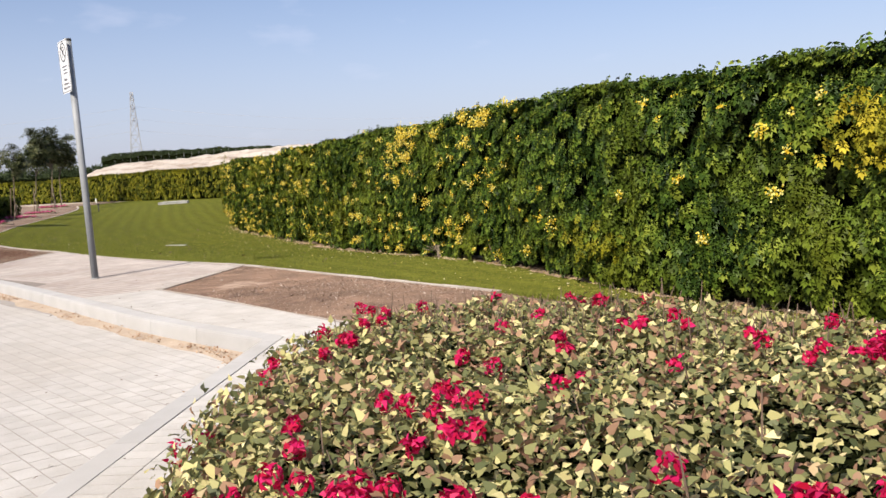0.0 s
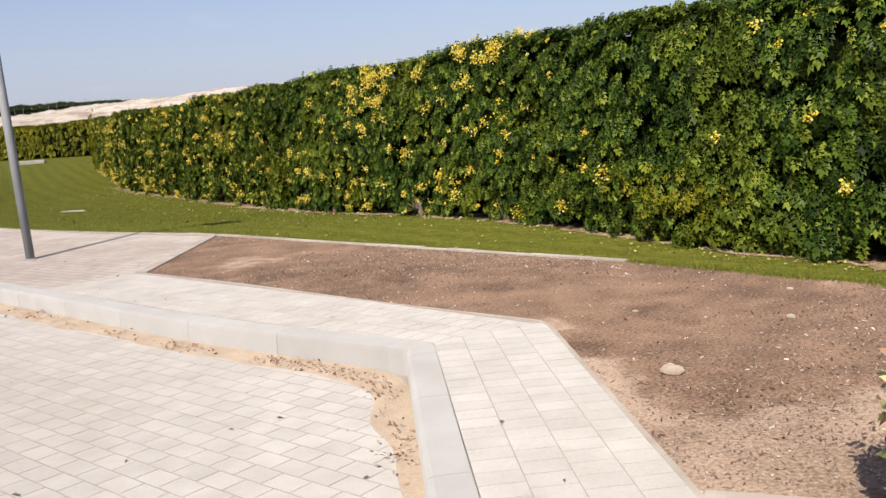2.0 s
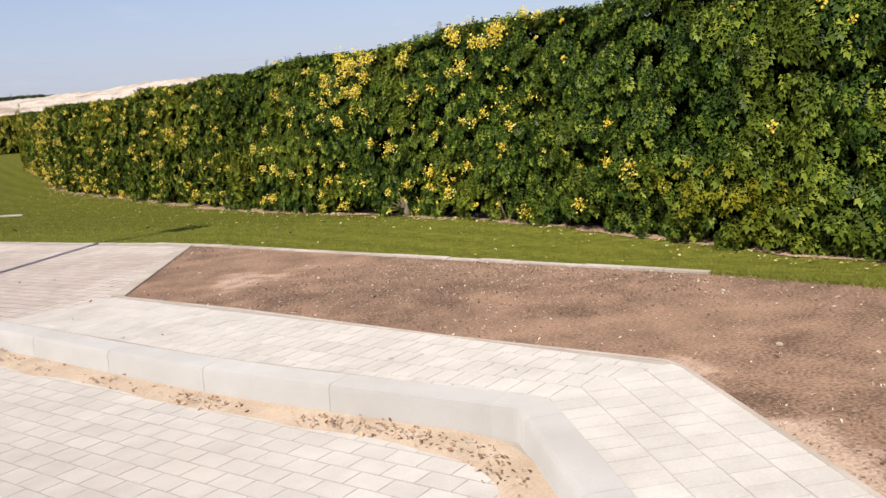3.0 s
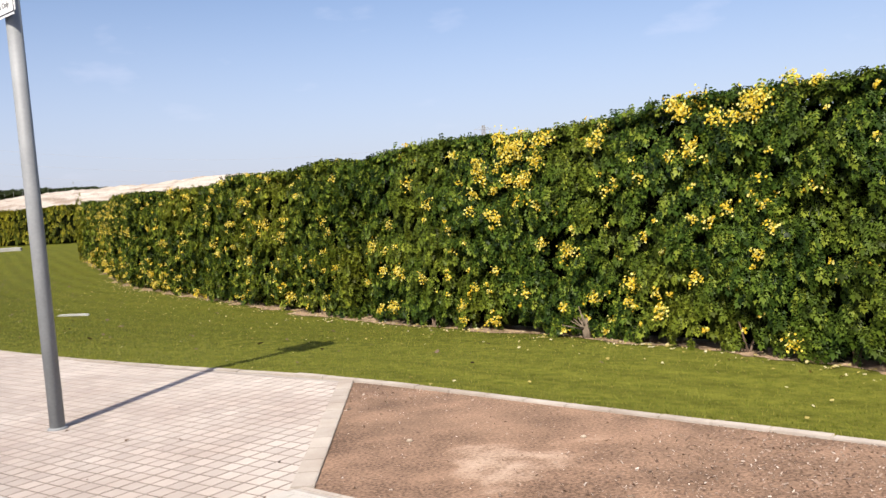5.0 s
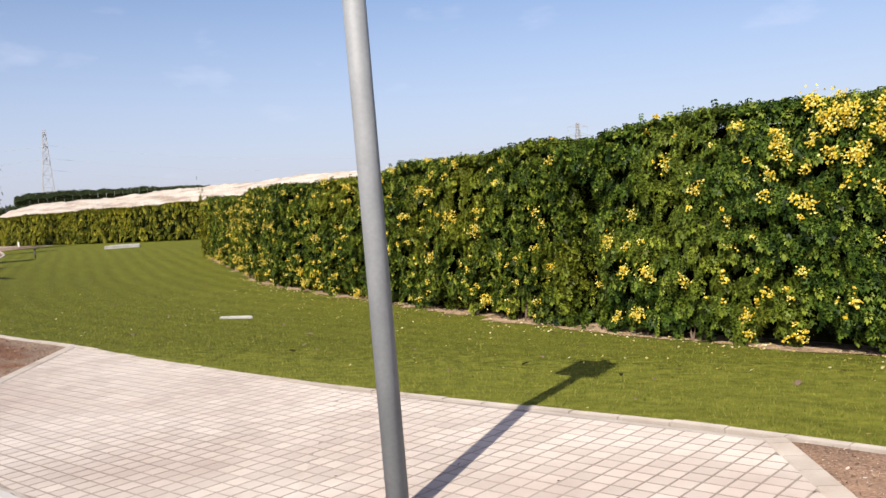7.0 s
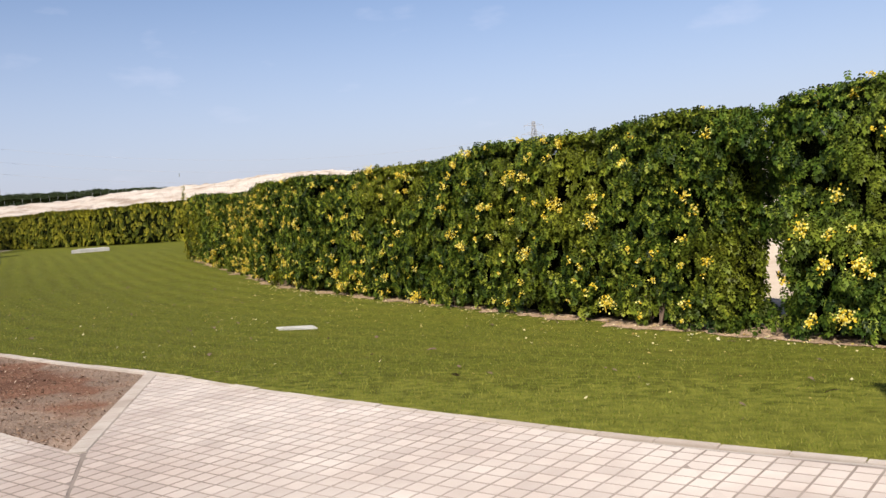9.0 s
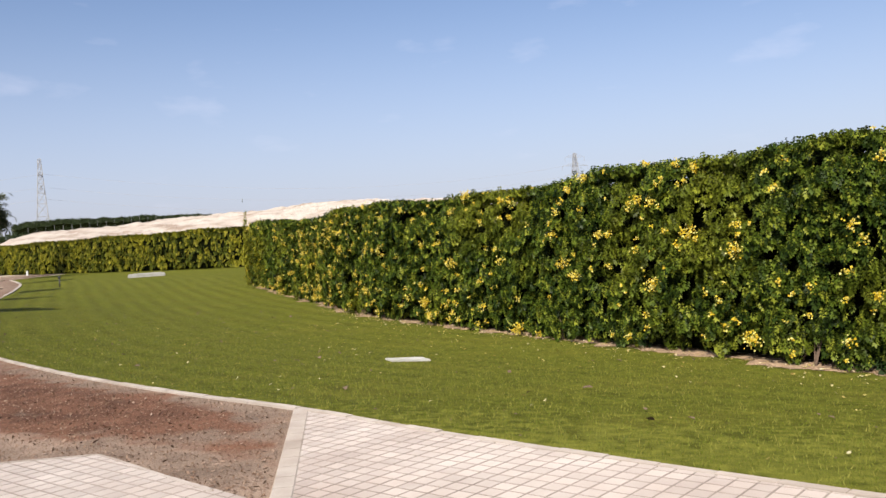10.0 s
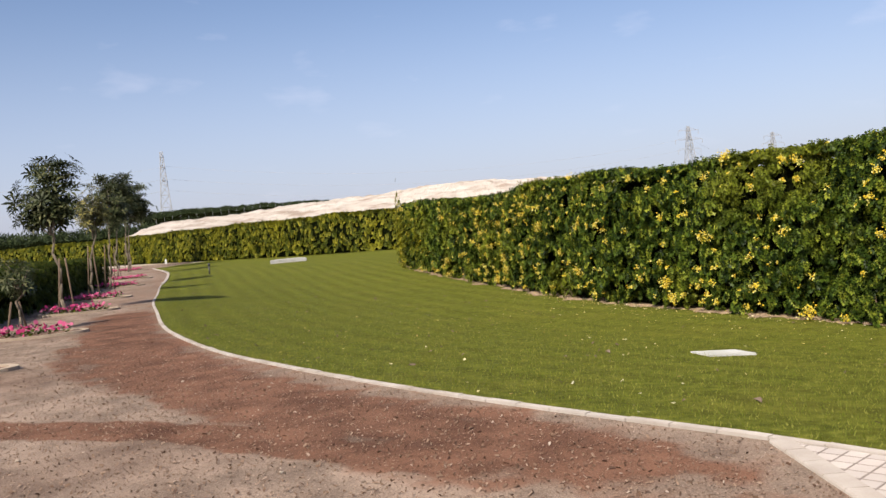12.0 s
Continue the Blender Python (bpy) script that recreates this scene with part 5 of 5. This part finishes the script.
def far_row(az0, az1, r, low, tall, thick, count, size, label, name="tree_row", tall_end=None):
    """A dense distant row of shrubs that stands on the mound or the plain."""
    az = np.linspace(az0, az1, 60)
    x, y = polar(az, r)
    z = dune_height(az, np.full(60, float(r))) if low is None else np.full(60, low)
    talls = np.linspace(tall, tall_end or tall, 60)
    line = np.stack((x, y), 1)
    nn = sides_of(line)
    verts, faces = [], []
    for i in range(60):
        h = talls[i] * (0.9 + 0.12 * noise.noise(Vector((i * 0.5, az0, 0))))
        for o, v in ((-thick / 2, -0.5), (-thick / 2, h * 0.85), (0, h), (thick / 2, h * 0.85), (thick / 2, -0.5)):
            verts.append((x[i] + nn[i, 0] * o, y[i] + nn[i, 1] * o, z[i] + v))
    for i in range(59):
        for j in range(5):
            k = (j + 1) % 5
            faces.append((i * 5 + j, i * 5 + k, (i + 1) * 5 + k, (i + 1) * 5 + j))
    # the row's inner shade is painted: its body is near-black behind the foliage
    ob = thing(name, mesh_of(name, verts, faces, M_LEAF_SHADE, True), label, "tree row", kind="stuff")
    u, h = rng.uniform(0, 59, count), rng.uniform(0, 1, count) ** 0.8
    i = u.astype(int)
    o = rng.choice((-1, 1), count, p=(0.3, 0.7)) * thick * 0.5 * np.sqrt(1 - 0.7 * h)
    P = np.column_stack((np.interp(u, np.arange(60), x) + nn[i, 0] * o, np.interp(u, np.arange(60), y) + nn[i, 1] * o, np.interp(u, np.arange(60), z) + h * talls[i] + rng.uniform(0, 0.25, count)))
    part("foliage", soup("foliage", WHORL_V, WHORL_F, P, np.column_stack((nn[i] * np.sign(o)[:, None], np.full(count, 0.5))), rng.uniform(0.6, 1.2, count) * size, M_FARTREE, tip=0.6), ob, kind="stuff")


far_row(-19.2, -7.7, 195, None, 3.9, 3.0, 9000, 0.5, "dark green shrub row along the crest of the mound", tall_end=1.9)
far_row(-40, -18.6, 150, 0.3, 5.2, 4.0, 3000, 0.9, "dark distant row of trees on the plain")
far_row(-60, -26, 230, 0.3, 6.0, 6.0, 2200, 1.5, "dark distant row of trees on the plain")
fence = tagged(new("fence"), "thin wire fence posts along the crest of the mound", "fence")
for _i, _a in enumerate(np.linspace(-18.4, -8.2, 22)):
    _x, _y = polar(_a, 186.0)
    _z = float(dune_height(np.array([_a]), np.array([186.0]))[0])
    part("fence_post", bars("fence_post", [((_x, _y, _z - 0.4), (_x, _y, _z + 2.4), 0.02, 0.02)], M_PYLON, 4), fence)
for _i in range(3):
    _x, _y = polar(-41 + 6.5 * _i, 210.0)
    low = tagged(new("building"), "low white flat-roofed building far off", "building", "far buildings")
    low.location = (_x, _y, 0.2)
    part("wall", rounded_box("wall", 16, 10, 4.0, M_FARWALL, 0.05), low).location = (0, 0, 2.0)
    part("roof", rounded_box("roof", 17, 11, 0.4, M_FARWALL, 0.05), low).location = (0, 0, 4.2)
    for _j in range(4):
        part("window", rounded_box("window", 1.6, 0.1, 1.3, M_BLACK, 0.02), low).location = (-6 + 4 * _j, -5.03, 2.2)


def tube(name, pts, r, mat):
    """One continuous thin cable through points."""
    verts, faces = [], []
    for p in pts:
        verts += [(p[0], p[1], p[2] + r), (p[0] - 0.6 * r, p[1] - 0.6 * r, p[2] - 0.5 * r), (p[0] + 0.6 * r, p[1] + 0.6 * r, p[2] - 0.5 * r)]
    for i in range(len(pts) - 1):
        for j in range(3):
            k = (j + 1) % 3
            faces.append((i * 3 + j, i * 3 + k, (i + 1) * 3 + k, (i + 1) * 3 + j))
    return mesh_of(name, verts, faces, mat)


def pylon(az, r, top, half, turn, label):
    """A lattice power pylon with three pairs of arms."""
    x, y = polar(az, r)
    seg, arms = [], []
    lv = [0, 0.16, 0.32, 0.46, 0.58, 0.68, 0.77, 0.85, 0.92, 1.0]
    wid = lambda t: half * (1 - t) ** 1.15 + 0.55
    cs = ((-1, -1), (1, -1), (1, 1), (-1, 1))
    for a, b in zip(lv, lv[1:]):
        for k in range(4):
            p, q = cs[k], cs[(k + 1) % 4]
            A = lambda c, t: (c[0] * wid(t), c[1] * wid(t), t * top)
            seg.append((A(p, a), A(p, b), 0.17, 0.15))
            seg.append((A(p, a), A(q, b), 0.10, 0.10))
            seg.append((A(q, a), A(p, b), 0.10, 0.10))
            seg.append((A(p, b), A(q, b), 0.10, 0.10))
    ob = tagged(new("power_pylon"), label, "pylon", "power line pylons")
    ob.matrix_basis = pose(x, y, 0.2, 0, 0, turn)
    part("lattice", bars("lattice", seg, M_PYLON, 4), ob)
    for t, w in ((0.72, 5.2), (0.84, 6.4), (0.95, 4.6)):
        for sgn in (-1, 1):
            z = t * top
            a = (sgn * (w + 1.0), 0, z)
            part("cross_arm", bars("cross_arm", [((0, -0.7, z), a, 0.13, 0.08), ((0, 0.7, z), a, 0.13, 0.08), ((0, 0, z + 1.6), a, 0.11, 0.08), (a, (a[0], 0, z - 2.2), 0.10, 0.10)], M_PYLON, 4), ob)
    return ob


pylon(-17.76, 390, 43.2, 3.1, 105, "tall pale lattice power pylon on the horizon")
pylon(15.25, 470, 41.8, 4.4, 12, "pale lattice power pylon beyond the hedge")
pylon(20.1, 560, 40.5, 4.4, 12, "pale lattice power pylon beyond the hedge")
_cab = tagged(new("power_lines"), "thin sagging power lines between far pylons", "power line")
for _z, _o in ((27.5, 0), (32.5, 3), (37.5, -2)):
    _a, _b = np.array([*polar(-17.6, 395 + _o), _z]), np.array([*polar(15.3, 470 + _o), _z - 1.5])
    _c = 2 * _a - _b
    for _p, _q in ((_c, _a), (_a, _b), (_b, np.array([*polar(20.1, 560 + _o), _z]))):
        _t = np.linspace(0, 1, 15)
        _pts = _p[None] * (1 - _t)[:, None] + _q[None] * _t[:, None]
        _pts[:, 2] -= 4 * 9.0 * _t * (1 - _t)
        part("cable", tube("cable", _pts, 0.045, M_PYLON), _cab)


# ---- loose matter ----
def on_lawn(n, ymin, ymax):
    """Random spots on the lawn between two y."""
    out = []
    k = len(LAWN_L)
    while sum(len(o) for o in out) < n:
        i, f, v = rng.integers(0, k - 1, n), rng.uniform(0, 1, n), rng.uniform(0.012, 0.97, n)
        a = LAWN_L[i] * (1 - f)[:, None] + LAWN_L[i + 1] * f[:, None]
        b = LAWN_R[i] * (1 - f)[:, None] + LAWN_R[i + 1] * f[:, None]
        w = np.linalg.norm(b - a, axis=1)
        p = a * (1 - v)[:, None] + b * v[:, None]
        ok = (p[:, 1] > ymin) & (p[:, 1] < ymax) & (rng.uniform(0, 1, n) < w / 12)
        out.append(np.column_stack((p, v))[ok])
    return np.vstack(out)[:n]


_g = on_lawn(150000, 7.5, 38.0)
_g = _g[rng.uniform(0, 1, len(_g)) < 1.02 - smooth(15.0, 37.0, _g[:, 1])]
_p = np.column_stack((_g[:, :2], height(_g[:, 0], _g[:, 1]) - 0.004))


def blades(pts, tall):
    """Upright grass blades."""
    n = len(pts)
    ang = rng.uniform(0, 2 * math.pi, n)
    lean = rng.normal(0, 0.45, (n, 2)) * tall[:, None]
    w = 0.0035
    d = np.column_stack((np.cos(ang), np.sin(ang), np.zeros(n))) * w
    tip_ = pts + np.column_stack((lean, tall))
    v = np.stack((pts - d, pts + d, tip_), 1).reshape(-1, 3)
    me = bpy.data.meshes.new("grass_blades")
    me.vertices.add(3 * n)
    me.vertices.foreach_set("co", v.reshape(-1))
    me.loops.add(3 * n)
    me.loops.foreach_set("vertex_index", np.arange(3 * n))
    me.polygons.add(n)
    me.polygons.foreach_set("loop_start", np.arange(n) * 3)
    me.polygons.foreach_set("loop_total", np.full(n, 3))
    me.update(calc_edges=True)
    me.materials.append(M_BLADE)
    return me


_l = LAWN_L[(LAWN_L[:, 1] > 3.0) & (LAWN_L[:, 1] < 8.45)]
_l = even(_l, 0.004)
_l = np.repeat(_l, 6, axis=0) + rng.normal(0, 0.035, (6 * len(_l), 2))
_p = np.vstack((_p, np.column_stack((_l, np.full(len(_l), PAVE_Z - 0.010)))))
part("grass_blades", blades(_p, rng.uniform(0.012, 0.035, len(_p))), lawn, "short green grass blades", "stuff")
_g = on_lawn(1500, 5.0, 30.0)
_g = _g[rng.uniform(0, 1, len(_g)) < 0.12 + 0.9 * _g[:, 2] ** 3]
_i = rng.integers(0, len(FACE), 5200)
_nf = sides_of(FACE)[_i]
_pf = FACE[_i][:, :2] - _nf * (np.abs(rng.normal(0, 0.28, len(_i))) - 0.15)[:, None]
_pf = _pf[(_pf[:, 1] > 6) & (_pf[:, 1] < 34) & (rng.uniform(0, 1, len(_i)) < 0.75)]
_g = np.vstack((_g[:, :2], _pf))
_p = np.column_stack((_g[:, :2], height(_g[:, 0], _g[:, 1]) + 0.02))
thing("fallen_petals", soup("fallen_petals", PETAL_V, [(0, 1, 2, 3, 4)], _p, np.tile((0, 0, 1.0), (len(_p), 1)), rng.uniform(0.015, 0.034, len(_p)), leaf_material("fallen_petal", [(0.0, (0.30, 0.20, 0.06)), (0.5, (0.62, 0.52, 0.18)), (1.0, (0.72, 0.66, 0.45))], 0.6, 0.2), tip=0.3), "fallen yellow petals and dry leaves scattered on the lawn", "petals", kind="stuff")

_g = on_lawn(260, 13.0, 40.0)
_p = np.column_stack((_g[:, :2], height(_g[:, 0], _g[:, 1]) + 0.022))
thing("fallen_leaves", soup("fallen_leaves", OVATE_V, OVATE_F, _p, np.tile((0, 0, 1.0), (len(_p), 1)), rng.gamma(3.0, 0.014, len(_p)).clip(0.02, 0.10), M_TWIG, tip=0.35), "dry dark brown leaves scattered over the lawn", "leaves", kind="stuff")


def inside(pts, poly):
    x, y = pts[:, 0], pts[:, 1]
    c = np.zeros(len(pts), bool)
    for (ax, ay), (bx, by) in zip(poly, poly[1:] + poly[:1]):
        c ^= ((ay > y) != (by > y)) & (x < (bx - ax) * (y - ay) / (by - ay + 1e-12) + ax)
    return c


CHIP_V = [(-0.5, -0.2, 0), (0.5, -0.15, 0), (0.4, 0.2, 0.12), (-0.4, 0.2, 0.1)]
_c = np.column_stack((rng.uniform(-3.4, 4.5, 560000), rng.uniform(2.5, 12.6, 560000)))
_c = _c[inside(_c, soil_outline)]
_dn = 0.45 + 0.9 * n2(_c[:, 0] * 0.5, _c[:, 1] * 0.5, np.full(len(_c), 30.0)) - 0.35 * smooth(9.5, 12, _c[:, 1])
_c = _c[rng.uniform(0, 1, len(_c)) < np.clip(_dn, 0.08, 1)]
thing("mulch_chips", soup("mulch_chips", CHIP_V, QUAD, np.column_stack((_c, np.full(len(_c), PAVE_Z - 0.003))), np.tile((0, 0, 1.0), (len(_c), 1)), rng.gamma(1.8, 0.0034, len(_c)).clip(0.003, 0.036), M_CHIP, tip=0.45), "dry brown and pale wood chips on the soil", "wood chips", kind="stuff")
_c = np.column_stack((rng.uniform(-20, -7.9, 420000), 15.8 + 20.2 * rng.uniform(0, 1, 420000) ** 1.5))
_c = _c[(edge_distance(_c[:, 0], _c[:, 1]) < -0.08)]
_c = _c[rng.uniform(0, 1, len(_c)) < np.clip(1.2 - (_c[:, 1] - 17) / 12, 0.15, 1)]
_c = _c[~inside(_c, [tuple(q) for q in pave_outline])]
_c = _c[_c[:, 1] > np.interp(-_c[:, 0], [7.8, 10.2, 13.0, 20.0], [16.0, 15.8, 16.8, 17.9])]
thing("gravel_stones", soup("gravel_stones", CHIP_V, QUAD, np.column_stack((_c, np.full(len(_c), PAVE_Z - 0.004))), np.tile((0, 0, 1.0), (len(_c), 1)), rng.gamma(2.2, 0.0040, len(_c)).clip(0.004, 0.034), M_GSTONE, tip=0.5), "loose small stones on the gravel path", "gravel", kind="stuff")

# sand drift and litter in the road's gutter
_gut = spline([(-1.62, 4.6), (-1.56, 5.7), (-1.56, 6.45), (-1.75, 6.85), (-2.78, 7.98), (-4.22, 9.78), (-6.66, 12.74), (-8.35, 14.3)], 0.06)
_w = 0.11 + 0.09 * n2(_gut[:, 0] * 2.1, _gut[:, 1] * 2.1, np.zeros(len(_gut))) + 0.03 * np.exp(-((_gut[:, 1] - 6.5) / 0.5) ** 2)
_nn = sides_of(_gut)
_vv, _ff = [], []
for (_x, _y), (_a, _b), _ww in zip(_gut, _nn, np.clip(_w, 0.05, 0.5)):
    for _o, _h in ((0.10, 0.014), (0.0, 0.012), (-_ww * 0.6, 0.006), (-_ww, -0.006)):
        _vv.append((_x + _a * _o, _y + _b * _o, _h))
for _i in range(len(_gut) - 1):
    for _j in range(3):
        _ff.append((_i * 4 + _j, _i * 4 + _j + 1, (_i + 1) * 4 + _j + 1, (_i + 1) * 4 + _j))
_me = mesh_of("sand_drift", _vv, _ff, M_BEDSAND, True)
_me.flip_normals() if _me.polygons[0].normal.z < 0 else None
thing("sand_drift", _me, "tan sand drifted along the foot of the kerb", "sand", kind="stuff")
_i = rng.integers(0, len(_gut), 1900)
_d = n2(_gut[_i, 0] * 1.7, _gut[_i, 1] * 1.7, np.full(len(_i), 12.0)) + 1.1 * np.exp(-((_gut[_i, 1] - 6.7) / 0.45) ** 2)
_i = _i[_d > rng.uniform(-0.1, 0.5, len(_i))]
_off = rng.uniform(-0.03, 0.10, len(_i))
_p = np.column_stack((_gut[_i] - _nn[_i] * _off[:, None] + rng.normal(0, 0.02, (len(_i), 2)), rng.uniform(0.012, 0.03, len(_i))))
thing("leaf_litter", soup("leaf_litter", OVATE_V, OVATE_F, _p, np.tile((0, 0, 1.0), (len(_p), 1)), rng.uniform(0.012, 0.030, len(_p)), M_LITTER, tip=0.6), "dry brown leaf litter gathered in the gutter", "leaf litter", kind="stuff")
_p = np.column_stack((rng.uniform(-7, -0.9, 170), rng.uniform(3.5, 13, 170)))
_on = inside(_p, [tuple(q) for q in pave_outline])
_road = inside(_p, [(-1.7, 3.0), (-1.6, 6.4), (-6.7, 12.6), (-9, 12.6), (-9, 3)])
_p = np.column_stack((_p, np.where(_on, PAVE_Z + 0.008, 0.008)))[_on | _road]
thing("scattered_litter", soup("scattered_litter", OVATE_V, OVATE_F, _p, np.tile((0, 0, 1.0), (len(_p), 1)), rng.uniform(0.012, 0.035, len(_p)), M_TWIG, tip=0.3), "tiny dark leaves and twigs scattered over the paving", "litter", kind="stuff")

# ---- paving blocks, laid last ----
_road_near = [(-1.95, 0.0), (-1.6, 4.79), (-1.455, 6.63), (-2.72, 8.00), (-4.16, 9.80), (-6.6, 12.78), (-8.3, 14.33), (-10.2, 15.48), (-13.0, 16.47), (-18.0, 17.2), (-18.0, -4.0), (-2.2, -4.0)]
ROADWAY = thing_by("road")
FOOTWAY = thing_by("pavement")
PADWAY = thing_by("pavement_pad")
pave(_road_near, (-1.45, 6.64), -49.5, 0.165, 0.115, 0.007, 0.5, 0.0, ROADWAY, M_ROAD_ONE, M_ROAD, (-2.6, 6.4))
pave([(-4.03, 9.94), (-3.36, 10.33), (-2.975, 12.67), (-4.99, 14.71), (-5.25, 11.43)], (-3.04, 12.6), 44.0, 0.103, 0.103, 0.012, 0.0, PAVE_Z, PADWAY, M_PAVE_ONE, M_PAVE, (-3.8, 12.4))
pave([(-5.25, 11.43), (-4.99, 14.71), (-7.79, 18.14), (-7.78, 15.95), (-7.5, 13.9), (-6.47, 12.94)], (-3.04, 12.6), 44.0, 0.103, 0.103, 0.012, 0.0, PAVE_Z, PADWAY, M_PAVE_ONE, M_PAVE, (-3.8, 12.4))
pave([(-1.83, 0.0), (-1.19, 0.0), (-0.628, 6.89), (-1.30, 6.72)], (-1.28, 6.72), 85.3, 0.105, 0.160, 0.0045, 0.5, PAVE_Z, FOOTWAY, M_ROAD_ONE, M_ROAD, (-1, 6))
pave([(-1.28, 6.72), (-0.635, 6.88), (-1.45, 7.9), (-2.46, 9.26), (-3.36, 10.33), (-4.03, 9.94), (-2.58, 8.12)], (-1.28, 6.72), -50.5, 0.105, 0.160, 0.0045, 0.5, PAVE_Z, FOOTWAY, M_ROAD_ONE, M_ROAD, (-1, 6))
pave([(-7.5, 13.9), (-7.78, 15.75), (-9.0, 17.24), (-9.65, 17.23), (-10.1, 16.4), (-10.1, 15.66), (-8.17, 14.5)], (-3.04, 12.6), 44.0, 0.103, 0.103, 0.012, 0.0, PAVE_Z, PADWAY, M_PAVE_ONE, M_PAVE, (-3.8, 12.4))
for _o in (ROADWAY, FOOTWAY, PADWAY):
    del _o["blocks"]
